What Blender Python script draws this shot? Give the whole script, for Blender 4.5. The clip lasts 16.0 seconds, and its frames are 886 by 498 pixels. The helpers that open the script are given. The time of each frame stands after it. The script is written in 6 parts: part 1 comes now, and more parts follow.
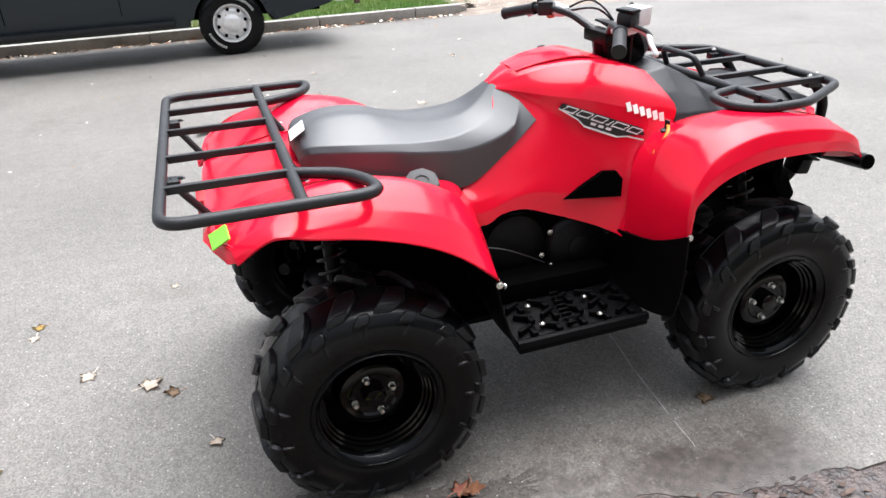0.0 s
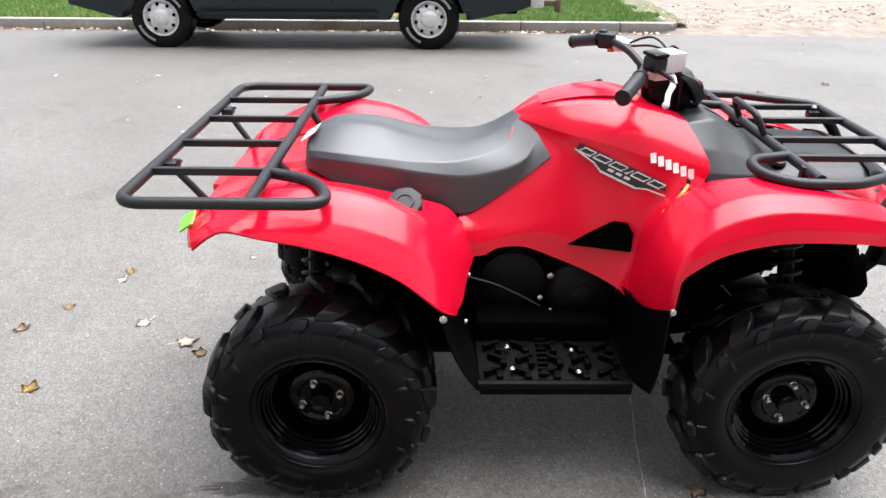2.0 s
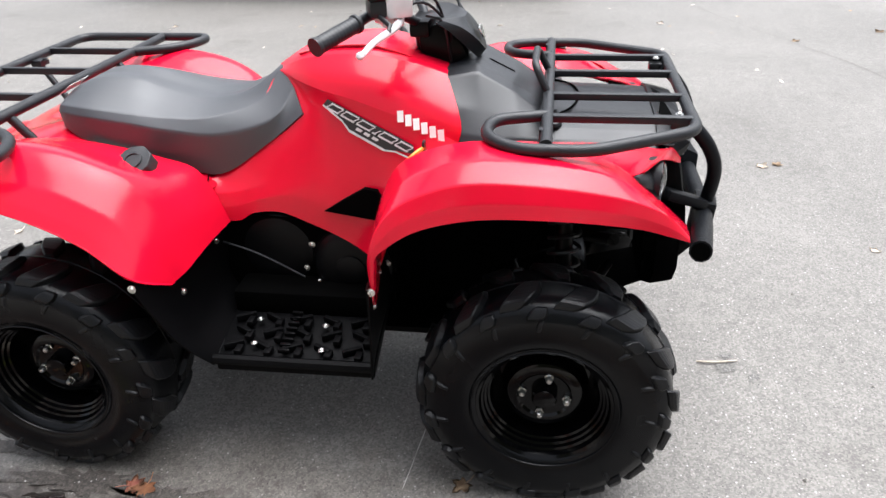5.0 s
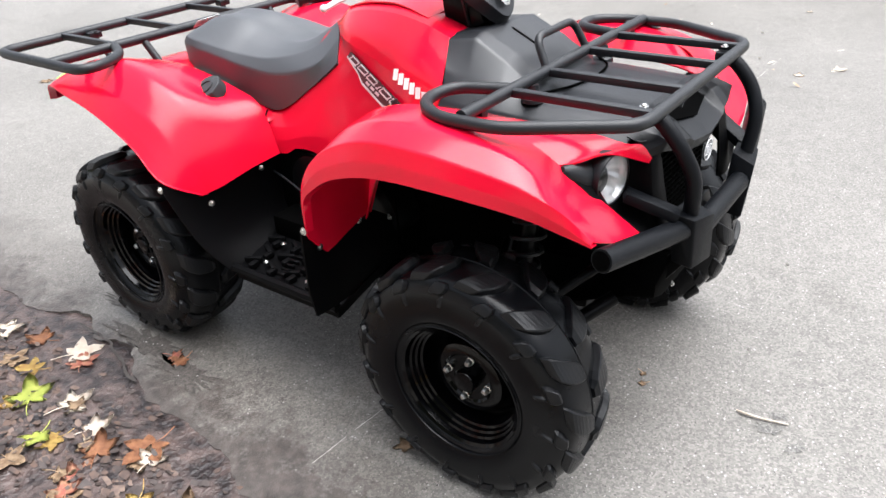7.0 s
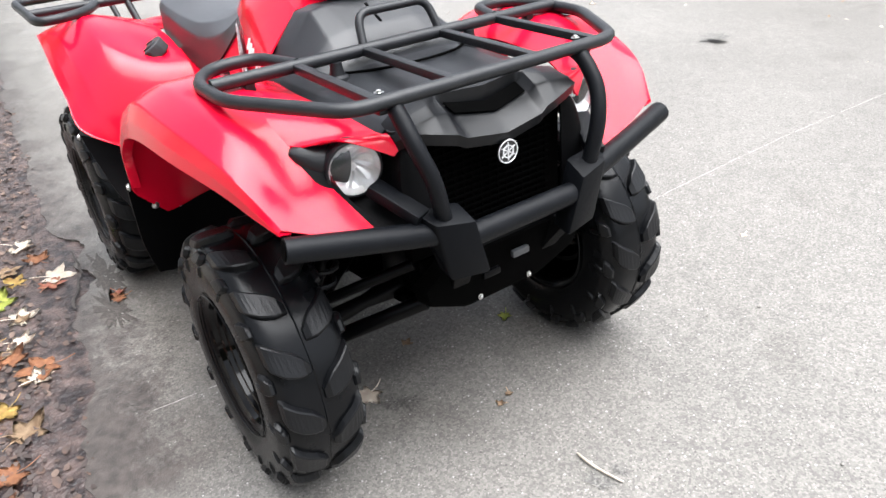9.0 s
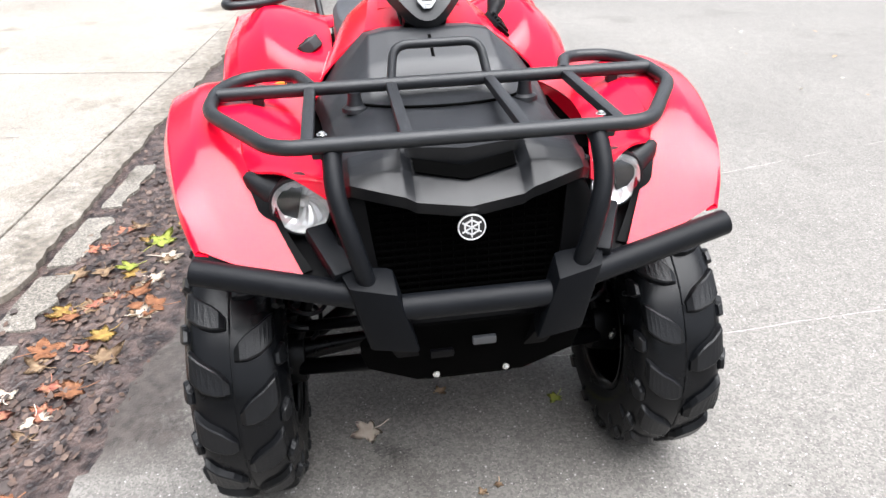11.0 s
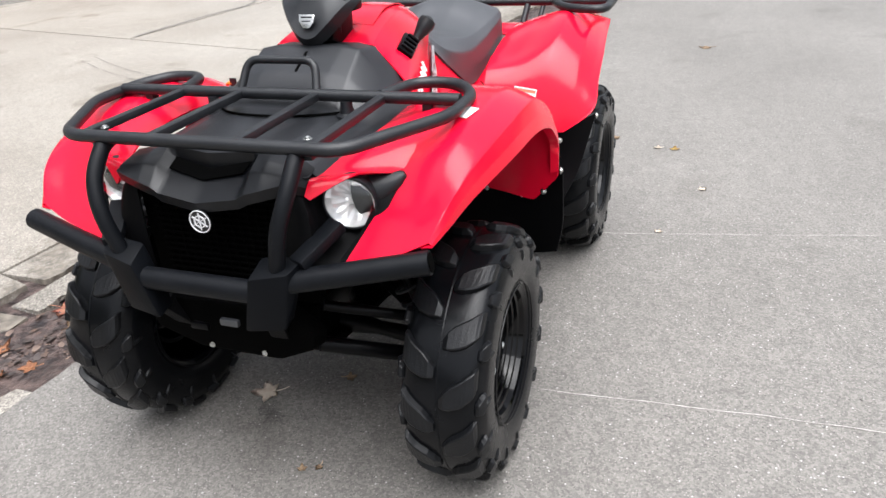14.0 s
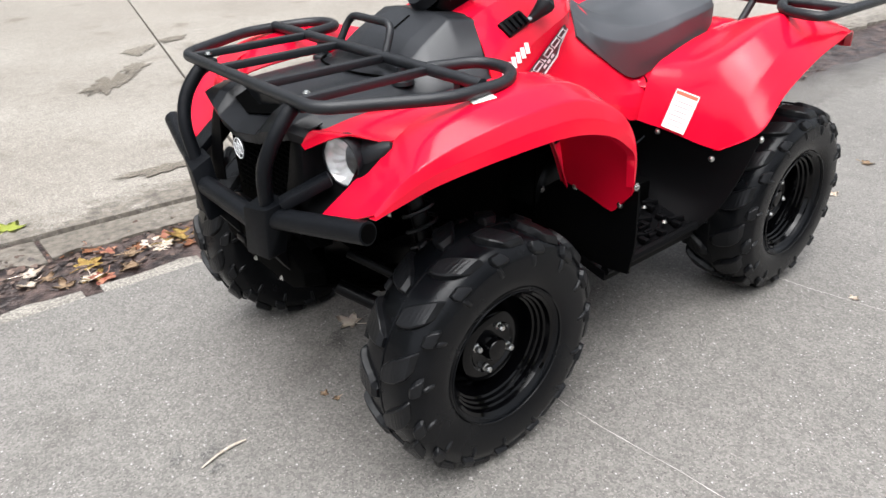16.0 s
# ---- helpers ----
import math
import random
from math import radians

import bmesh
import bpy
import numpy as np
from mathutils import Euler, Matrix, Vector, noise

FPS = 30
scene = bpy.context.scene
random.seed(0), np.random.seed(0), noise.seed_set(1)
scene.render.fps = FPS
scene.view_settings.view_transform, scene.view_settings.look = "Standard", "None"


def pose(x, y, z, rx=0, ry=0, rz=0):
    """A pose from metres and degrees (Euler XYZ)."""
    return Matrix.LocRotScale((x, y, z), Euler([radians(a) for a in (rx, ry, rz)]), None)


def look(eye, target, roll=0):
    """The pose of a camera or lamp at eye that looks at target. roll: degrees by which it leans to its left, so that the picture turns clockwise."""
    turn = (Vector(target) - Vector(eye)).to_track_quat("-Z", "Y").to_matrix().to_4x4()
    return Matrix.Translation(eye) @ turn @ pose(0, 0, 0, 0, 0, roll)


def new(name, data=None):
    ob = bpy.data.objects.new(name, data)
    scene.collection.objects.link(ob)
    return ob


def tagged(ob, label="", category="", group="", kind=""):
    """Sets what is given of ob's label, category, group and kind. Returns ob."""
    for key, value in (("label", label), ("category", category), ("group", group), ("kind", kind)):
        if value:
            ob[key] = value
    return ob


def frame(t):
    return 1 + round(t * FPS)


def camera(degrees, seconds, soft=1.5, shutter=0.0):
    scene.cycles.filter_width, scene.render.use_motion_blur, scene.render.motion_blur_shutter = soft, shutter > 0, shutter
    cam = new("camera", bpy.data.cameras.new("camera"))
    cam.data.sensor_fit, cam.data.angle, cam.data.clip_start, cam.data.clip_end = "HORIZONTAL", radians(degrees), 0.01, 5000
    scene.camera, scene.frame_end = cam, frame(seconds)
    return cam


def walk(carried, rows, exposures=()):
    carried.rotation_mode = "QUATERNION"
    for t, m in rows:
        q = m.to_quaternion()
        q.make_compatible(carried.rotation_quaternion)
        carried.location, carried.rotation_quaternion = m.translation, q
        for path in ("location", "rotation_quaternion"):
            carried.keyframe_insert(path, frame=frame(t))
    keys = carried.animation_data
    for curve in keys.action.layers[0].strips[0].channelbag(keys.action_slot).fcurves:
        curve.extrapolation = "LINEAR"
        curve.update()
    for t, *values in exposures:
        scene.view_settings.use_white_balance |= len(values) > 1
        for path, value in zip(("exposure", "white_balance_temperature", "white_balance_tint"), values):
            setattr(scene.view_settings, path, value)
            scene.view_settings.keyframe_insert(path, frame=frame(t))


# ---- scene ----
cam = camera(62.9, 16.0)
PATH = [
    (0, (-0.888, -2.044, 1.487), (-0.363, -0.33, 0.6), -2.8),
    (0.5, (-0.704, -2.089, 1.502), (-0.272, -0.351, 0.612), -1.1),
    (1, (-0.573, -2.113, 1.51), (-0.311, -0.333, 0.636), -1.2),
    (1.5, (-0.415, -2.142, 1.519), (-0.308, -0.343, 0.651), 0.3),
    (2, (-0.295, -2.085, 1.514), (-0.303, -0.283, 0.646), 0.4),
    (2.5, (-0.188, -1.984, 1.505), (-0.172, -0.177, 0.648), 1.5),
    (3, (-0.052, -1.94, 1.493), (-0.06, -0.148, 0.604), 1.0),
    (3.5, (0.122, -1.92, 1.49), (0.109, -0.128, 0.601), 0.4),
    (4, (0.259, -1.861, 1.471), (0.279, -0.071, 0.578), -0.5),
    (4.5, (0.406, -1.817, 1.463), (0.333, -0.051, 0.529), -1.0),
    (5, (0.612, -1.844, 1.459), (0.334, -0.123, 0.48), -2.0),
    (5.2, (0.688, -1.858, 1.455), (0.336, -0.164, 0.452), -1.4),
    (7.3, (1.499, -1.439, 1.379), (0.361, -0.124, 0.393), -4.1),
    (7.5, (1.555, -1.373, 1.367), (0.39, -0.082, 0.38), -4.0),
    (8, (1.721, -1.242, 1.355), (0.476, -0.06, 0.329), -4.9),
    (8.5, (1.925, -1.096, 1.338), (0.586, -0.039, 0.293), -4.7),
    (9, (1.987, -0.843, 1.302), (0.533, 0.105, 0.308), -4.8),
    (9.2, (2.016, -0.764, 1.281), (0.49, 0.116, 0.335), -4.8),
    (11.3, (2.051, -0.108, 1.323), (0.284, 0.01, 0.392), -1.9),
    (11.5, (2.046, -0.045, 1.337), (0.263, -0.01, 0.432), -2.0),
    (12, (2.07, 0.164, 1.362), (0.256, -0.02, 0.538), -2.5),
    (12.5, (2.044, 0.331, 1.358), (0.224, 0.049, 0.579), -4.4),
    (13, (1.989, 0.51, 1.349), (0.187, 0.174, 0.547), -3.8),
    (13.5, (1.997, 0.711, 1.341), (0.257, 0.228, 0.48), -4.0),
    (14, (2.014, 0.929, 1.333), (0.359, 0.28, 0.417), -4.2),
    (14.5, (1.923, 1.078, 1.314), (0.358, 0.269, 0.368), -4.1),
    (15, (1.808, 1.193, 1.32), (0.359, 0.214, 0.35), -2.4),
    (15.5, (1.692, 1.37, 1.322), (0.423, 0.16, 0.359), -2.5),
    (16, (1.58, 1.514, 1.319), (0.481, 0.138, 0.37), -2.0),
]
walk(cam, [(t, look(eye, target, roll)) for t, eye, target, roll in PATH], [(0.0, 1.91, 6230, 11), (5.0, 1.92, 6230, 11), (8.5, 2.25, 6260, 10), (12.0, 2.27, 6270, 11), (13.3, 1.95, 6280, 11), (16.0, 1.72, 6320, 10)])

# ---- light ----
world = bpy.data.worlds.new("sky")
scene.world = world
world.use_nodes = True
wn, wl = world.node_tree.nodes, world.node_tree.links
sky = wn.new("ShaderNodeTexSky")
sky.sky_type, sky.sun_disc = "NISHITA", False
sky.sun_elevation, sky.sun_rotation = radians(74), radians(50)
sky.air_density, sky.dust_density = 1.0, 4.0
cloud = wn.new("ShaderNodeHueSaturation")
cloud.inputs["Saturation"].default_value = 0.22
wl.new(sky.outputs["Color"], cloud.inputs["Color"])
wl.new(cloud.outputs["Color"], wn["Background"].inputs["Color"])
wn["Background"].inputs["Strength"].default_value = 0.082

sun = bpy.data.lights.new("sun", "SUN")
sun.energy, sun.angle, sun.color = 1.9, radians(66), (1.0, 0.99, 0.975)
new("sun", sun).matrix_world = look((1.53, 1.29, 7.0), (0, 0, 0))


# ---- materials ----
def material(name, base, rough=0.5, metal=0.0, second=None, scale=8.0, fine=120.0, bump=0.0, bump_scale=None, mix=(0.35, 0.65), coat=0.0, spec=0.5, per_piece=0.0, rough_var=0.08):
    """Base colour broken up by noise at two scales, with fine relief."""
    m = bpy.data.materials.new(name)
    m.use_nodes = True
    n, l = m.node_tree.nodes, m.node_tree.links
    b = n["Principled BSDF"]
    b.inputs["Metallic"].default_value = metal
    b.inputs["Specular IOR Level"].default_value = spec
    b.inputs["Coat Weight"].default_value = coat
    b.inputs["Coat Roughness"].default_value = 0.08
    co = n.new("ShaderNodeTexCoord")
    big = n.new("ShaderNodeTexNoise")
    big.inputs["Scale"].default_value, big.inputs["Detail"].default_value = scale, 6
    l.new(co.outputs["Object"], big.inputs["Vector"])
    ramp = n.new("ShaderNodeValToRGB")
    ramp.color_ramp.elements[0].position, ramp.color_ramp.elements[1].position = mix
    ramp.color_ramp.elements[0].color = (*base, 1)
    ramp.color_ramp.elements[1].color = (*(second or [c * 0.86 for c in base]), 1)
    l.new(big.outputs["Fac"], ramp.inputs["Fac"])
    colour = ramp.outputs["Color"]
    small = n.new("ShaderNodeTexNoise")
    small.inputs["Scale"].default_value, small.inputs["Detail"].default_value = fine, 4
    l.new(co.outputs["Object"], small.inputs["Vector"])
    if per_piece:
        info, hsv, span = n.new("ShaderNodeObjectInfo"), n.new("ShaderNodeHueSaturation"), n.new("ShaderNodeMapRange")
        span.inputs["To Min"].default_value, span.inputs["To Max"].default_value = 1 - per_piece, 1 + per_piece
        l.new(info.outputs["Random"], span.inputs["Value"])
        l.new(span.outputs["Result"], hsv.inputs["Value"])
        l.new(colour, hsv.inputs["Color"])
        colour = hsv.outputs["Color"]
    l.new(colour, b.inputs["Base Color"])
    rr = n.new("ShaderNodeMapRange")
    rr.inputs["To Min"].default_value, rr.inputs["To Max"].default_value = max(0.02, rough - rough_var), min(1, rough + rough_var)
    l.new(big.outputs["Fac"], rr.inputs["Value"])
    l.new(rr.outputs["Result"], b.inputs["Roughness"])
    if bump:
        bp = n.new("ShaderNodeBump")
        bp.inputs["Strength"].default_value, bp.inputs["Distance"].default_value = 1.0, bump
        if bump_scale:
            small.inputs["Scale"].default_value = bump_scale
        l.new(small.outputs["Fac"], bp.inputs["Height"])
        l.new(bp.outputs["Normal"], b.inputs["Normal"])
    return m


def paving(name, tones, speck, stain, film=None, grit=0.93):
    """Worn paving: broad stains, mottling, light and dark aggregate; film = (across, slope, offset, lo, hi, last x,
    colour, wildness, reach of painted shade) is dirt washed over an edge.
    """
    m = bpy.data.materials.new(name)
    m.use_nodes = True
    n, l = m.node_tree.nodes, m.node_tree.links
    b = n["Principled BSDF"]
    co = n.new("ShaderNodeTexCoord")

    def noise_of(scale, detail=5, kind="ShaderNodeTexNoise"):
        t = n.new(kind)
        t.inputs["Scale"].default_value = scale
        if kind == "ShaderNodeTexNoise":
            t.inputs["Detail"].default_value = detail
        l.new(co.outputs["Object"], t.inputs["Vector"])
        return t

    def ramp_of(src, a, c, p, q):
        r = n.new("ShaderNodeValToRGB")
        r.color_ramp.elements[0].position, r.color_ramp.elements[1].position = p, q
        r.color_ramp.elements[0].color, r.color_ramp.elements[1].color = (*a, 1), (*c, 1)
        l.new(src, r.inputs["Fac"])
        return r.outputs["Color"]

    def blend(kind, fac, a, c):
        x = n.new("ShaderNodeMix")
        x.data_type, x.blend_type = "RGBA", kind
        if isinstance(fac, float):
            x.inputs["Factor"].default_value = fac
        else:
            l.new(fac, x.inputs["Factor"])
        l.new(a, x.inputs[6])
        l.new(c, x.inputs[7])
        return x.outputs[2]

    base = ramp_of(noise_of(0.7).outputs["Fac"], tones[0], tones[1], 0.35, 0.68)
    mott = ramp_of(noise_of(14, 8).outputs["Fac"], (0.90, 0.90, 0.90), (1.07, 1.07, 1.07), 0.3, 0.7)
    col = blend("MULTIPLY", 1.0, base, mott)
    grain = noise_of(210, 3)
    col = blend("MULTIPLY", 1.0, col, ramp_of(grain.outputs["Fac"], (1 - speck, 1 - speck, 1 - speck), (1 + speck, 1 + speck, 1 + speck), 0.33, 0.67))
    cell = noise_of(120, kind="ShaderNodeTexVoronoi")
    pale = ramp_of(cell.outputs["Distance"], (1, 1, 1), (0, 0, 0), 0.15, 0.25)
    pick = n.new("ShaderNodeMath")
    pick.operation, pick.inputs[1].default_value = "GREATER_THAN", 0.74
    sep = n.new("ShaderNodeSeparateColor")
    l.new(cell.outputs["Color"], sep.inputs["Color"])
    l.new(sep.outputs["Red"], pick.inputs[0])
    both = n.new("ShaderNodeMath")
    both.operation = "MULTIPLY"
    l.new(pale, both.inputs[0])
    l.new(pick.outputs[0], both.inputs[1])
    grit_cell = noise_of(165, kind="ShaderNodeTexVoronoi")
    grit_tone = n.new("ShaderNodeSeparateColor")
    l.new(grit_cell.outputs["Color"], grit_tone.inputs["Color"])
    col = blend("MULTIPLY", 1.0, col, ramp_of(grit_tone.outputs["Green"], (1 - speck * 1.5,) * 3, (1 + speck * 1.7,) * 3, 0.1, 0.95))
    stone = n.new("ShaderNodeRGB")
    stone.outputs[0].default_value = (*[min(0.75, c * 1.9) for c in tones[1]], 1)
    col = blend("MIX", both.outputs[0], col, stone.outputs[0])
    spot = noise_of(95, kind="ShaderNodeTexVoronoi")
    tone = n.new("ShaderNodeSeparateColor")
    l.new(spot.outputs["Color"], tone.inputs["Color"])
    for channel, limit, far, colour in (("Red", grit, 0.26, (0.36, 0.35, 0.335)), ("Green", 0.93, 0.24, (0.06, 0.056, 0.051))):
        few, small, hit = n.new("ShaderNodeMath"), n.new("ShaderNodeMath"), n.new("ShaderNodeMath")
        few.operation, few.inputs[1].default_value = "GREATER_THAN", limit
        small.operation, small.inputs[1].default_value = "LESS_THAN", far
        hit.operation = "MULTIPLY"
        l.new(tone.outputs[channel], few.inputs[0])
        l.new(spot.outputs["Distance"], small.inputs[0])
        l.new(few.outputs[0], hit.inputs[0])
        l.new(small.outputs[0], hit.inputs[1])
        chip = n.new("ShaderNodeRGB")
        chip.outputs[0].default_value = (*colour, 1)
        col = blend("MIX", hit.outputs[0], col, chip.outputs[0])
    dark = ramp_of(noise_of(1.9, 7).outputs["Fac"], (1, 1, 1), stain, 0.60, 0.74)
    col = blend("MULTIPLY", 1.0, col, dark)
    if film:
        # damp sets how far the painted shade reaches past the dirt
        across, slope, offset, lo, hi, last, colour, wild, damp = film
        xyz = n.new("ShaderNodeSeparateXYZ")
        l.new(co.outputs["Object"], xyz.inputs["Vector"])

        def sum_of(a, k, c):
            t = n.new("ShaderNodeMath")
            t.operation = "MULTIPLY_ADD"
            l.new(a, t.inputs[0])
            t.inputs[1].default_value = k
            if isinstance(c, float):
                t.inputs[2].default_value = c
            else:
                l.new(c, t.inputs[2])
            return t.outputs[0]

        d = sum_of(xyz.outputs["X"], slope, offset)
        d = sum_of(xyz.outputs["Y"], across, d)
        for scale, wide in ((4.5, 0.34), (22, 0.28), (90, 0.22)):
            d = sum_of(noise_of(scale, 4).outputs["Fac"], wide * wild, d)
        mean = 0.42 * wild
        over = n.new("ShaderNodeMapRange")
        over.inputs["From Min"].default_value, over.inputs["From Max"].default_value = lo + mean, hi + mean
        over.inputs["To Min"].default_value, over.inputs["To Max"].default_value = 0.94, 0.0
        l.new(d, over.inputs["Value"])
        ends = n.new("ShaderNodeMapRange")
        ends.inputs["From Min"].default_value, ends.inputs["From Max"].default_value = last - 0.15, last
        ends.inputs["To Min"].default_value, ends.inputs["To Max"].default_value = 1.0, 0.0
        l.new(xyz.outputs["X"], ends.inputs["Value"])
        cover = n.new("ShaderNodeMath")
        cover.operation = "MULTIPLY"
        l.new(over.outputs["Result"], cover.inputs[0])
        l.new(ends.outputs["Result"], cover.inputs[1])
        # darker, glossier band: the shade under the bike put into the road colour
        if damp:
            # wet is the mask of this painted shade
            wet = n.new("ShaderNodeMapRange")
            wet.inputs["From Min"].default_value, wet.inputs["From Max"].default_value = hi + mean + damp * 0.45, hi + mean + damp
            wet.inputs["To Min"].default_value, wet.inputs["To Max"].default_value = 1.0, 0.0
            l.new(d, wet.inputs["Value"])
            under_shade = n.new("ShaderNodeMath")
            under_shade.operation = "MULTIPLY"
            l.new(wet.outputs["Result"], under_shade.inputs[0])
            l.new(ends.outputs["Result"], under_shade.inputs[1])
            tint = n.new("ShaderNodeRGB")
            tint.outputs[0].default_value = (0.82, 0.80, 0.78, 1)
            col = blend("MULTIPLY", under_shade.outputs[0], col, tint.outputs[0])
            gloss = n.new("ShaderNodeMapRange")
            gloss.inputs["To Min"].default_value, gloss.inputs["To Max"].default_value = 0.60, 0.32
            l.new(under_shade.outputs[0], gloss.inputs["Value"])
            l.new(gloss.outputs["Result"], b.inputs["Roughness"])
        mud = ramp_of(noise_of(28, 6).outputs["Fac"], [c * 0.55 for c in colour], [c * 1.5 for c in colour], 0.32, 0.68)
        col = blend("MIX", cover.outputs[0], col, mud)
    l.new(col, b.inputs["Base Color"])
    b.inputs["Roughness"].default_value = 0.60
    b.inputs["Specular IOR Level"].default_value = 0.4
    bp = n.new("ShaderNodeBump")
    bp.inputs["Distance"].default_value = 0.0015
    l.new(grain.outputs["Fac"], bp.inputs["Height"])
    l.new(bp.outputs["Normal"], b.inputs["Normal"])
    return m


RED = material("red_plastic", (0.62, 0.0035, 0.025), 0.165, second=(0.58, 0.0035, 0.022), scale=5, spec=0.30, bump=0.00006, bump_scale=900, rough_var=0.03)
RED_DARK = material("red_plastic_inside", (0.45, 0.006, 0.012), 0.45, scale=6)
BLACK = material("black_moulded_plastic", (0.0042, 0.0048, 0.0062), 0.40, second=(0.006, 0.0068, 0.0085), spec=0.37, bump=0.0003, bump_scale=700)
GLOSS = material("black_engine_paint", (0.0018, 0.0018, 0.0022), 0.30, spec=0.10, scale=10)
CASING = material("black_engine_cover", (0.0025, 0.0026, 0.003), 0.38, spec=0.13, scale=10)
RACK = material("textured_black_steel", (0.006, 0.0068, 0.0085), 0.42, second=(0.009, 0.010, 0.012), spec=0.40, scale=20, bump=0.0004, bump_scale=1100)
RUBBER = material("tyre_rubber", (0.0018, 0.0021, 0.0028), 0.25, second=(0.0034, 0.0037, 0.0045), spec=0.18, scale=11, bump=0.0003, bump_scale=260, rough_var=0.09)
LUG = material("scuffed_tyre_rubber", (0.0032, 0.0035, 0.0042), 0.36, second=(0.0060, 0.0063, 0.0072), spec=0.24, scale=22, bump=0.0006, bump_scale=240)
GUARD = material("dull_black_plastic", (0.0018, 0.0018, 0.0021), 0.50, spec=0.06, scale=8, bump=0.0003, bump_scale=600)
GUARD_SHEEN = material("worn_black_plastic", (0.003, 0.0034, 0.0045), 0.34, spec=0.30, scale=8, bump=0.0003, bump_scale=600)
BUMPER = material("matt_black_steel", (0.0032, 0.0038, 0.005), 0.42, second=(0.0044, 0.005, 0.0064), spec=0.13, scale=20, bump=0.0004, bump_scale=1100)
BRACKET = material("dark_bracket_plastic", (0.0028, 0.0033, 0.0044), 0.44, spec=0.085, scale=14, bump=0.0003, bump_scale=900)
COVER = material("grained_black_plastic", (0.0065, 0.0073, 0.0092), 0.40, second=(0.010, 0.011, 0.0132), spec=0.46, scale=9, bump=0.0003, bump_scale=800)
RIM = material("black_wheel_enamel", (0.0010, 0.0010, 0.0013), 0.085, spec=0.22, scale=6, rough_var=0.03)
VINYL = material("grey_black_vinyl", (0.015, 0.017, 0.021), 0.52, second=(0.019, 0.021, 0.026), spec=1.0, scale=6, bump=0.0003, bump_scale=650, coat=0.16)
VINYL.node_tree.nodes["Principled BSDF"].inputs["Coat Roughness"].default_value = 0.42
CAP = material("grey_black_plastic", (0.020, 0.021, 0.023), 0.55, second=(0.027, 0.028, 0.030), spec=0.4, scale=20, bump=0.0003, bump_scale=500)
STEEL = material("zinc_plated_steel", (0.62, 0.62, 0.60), 0.28, metal=1.0, scale=30)
ALLOY = material("cast_alloy", (0.62, 0.62, 0.63), 0.38, metal=0.25, scale=25, bump=0.0003)
CHROME = material("lamp_reflector", (0.95, 0.95, 0.95), 0.18, metal=0.4, scale=60, rough_var=0.02)
WHITE = material("white_label", (0.78, 0.78, 0.75), 0.5, second=(0.70, 0.70, 0.68), scale=30)
SILVER = material("silver_badge", (0.66, 0.66, 0.67), 0.35, metal=0.15, scale=40)
GREEN = material("green_sticker", (0.22, 0.75, 0.05), 0.5, scale=30)
ORANGE = material("orange_plastic", (0.80, 0.25, 0.02), 0.5, scale=30)
# near-zero base: shade of recesses and undersides is put into this colour
DARK = material("black_parts_and_shade", (0.0008, 0.0008, 0.0008), 0.8, spec=0.02, scale=10)
PRINT = material("printed_grey", (0.40, 0.38, 0.37), 0.6, scale=30)
PRINT_RED = material("printed_red", (0.50, 0.14, 0.08), 0.6, scale=30)
# last film number: under-bike shade painted 0.20 beyond the dirt
ROAD = paving("worn_concrete_road", ((0.129, 0.121, 0.1105), (0.161, 0.1515, 0.139)), 0.165, (0.78, 0.77, 0.76), (1.0, 0.055, 0.795, 0.04, 0.19, 0.66, (0.052, 0.043, 0.038), 1.3, 0.20))
SLAB = paving("pale_concrete", ((0.22, 0.207, 0.188), (0.275, 0.262, 0.243)), 0.14, (0.72, 0.69, 0.65))
KERB = paving("kerb_concrete", ((0.25, 0.236, 0.214), (0.32, 0.305, 0.282)), 0.18, (0.6, 0.57, 0.52))
DIRT = material("wet_leaf_dirt", (0.012, 0.0075, 0.0072), 0.36, second=(0.092, 0.064, 0.056), scale=19, bump=0.009, bump_scale=60, mix=(0.38, 0.68))
FILLER = material("pale_joint_mortar", (0.50, 0.48, 0.45), 0.7, second=(0.30, 0.285, 0.262), scale=26, mix=(0.36, 0.60))
CRACK = material("dark_joint", (0.085, 0.08, 0.072), 0.9, second=(0.14, 0.13, 0.12), scale=15)
GRAVEL = material("gravel_soil", (0.30, 0.25, 0.205), 0.9, second=(0.21, 0.17, 0.14), scale=4, bump=0.02, bump_scale=45)
SOIL = material("soil_and_turf", (0.17, 0.15, 0.10), 0.9, second=(0.10, 0.13, 0.045), scale=1.2, bump=0.02, bump_scale=30)

SLAB_PIECE = paving("pale_concrete_piece", ((0.190, 0.171, 0.146), (0.244, 0.224, 0.195)), 0.16, (0.52, 0.48, 0.43), (-1.0, -0.09, -1.45, 0.04, 0.30, 40.0, (0.115, 0.100, 0.082), 2.8, 0.0))
CORRUGATED = material("white_corrugated_metal", (0.62, 0.66, 0.72), 0.45, second=(0.50, 0.55, 0.62), scale=1.5)
RUSTY = material("rust_stained_metal", (0.55, 0.52, 0.47), 0.7, second=(0.28, 0.10, 0.06), scale=1.1, mix=(0.5, 0.62))
RUST = material("rusty_steel", (0.16, 0.09, 0.06), 0.8, second=(0.08, 0.06, 0.05), scale=20)
GRASS_BLADE = material("grass_blade", (0.10, 0.22, 0.03), 0.6, second=(0.16, 0.25, 0.05), scale=2)
TRUCK_PAINT = material("dark_green_paint", (0.009, 0.014, 0.020), 0.30, second=(0.009, 0.016, 0.020), scale=2, spec=0.35, coat=0.15)
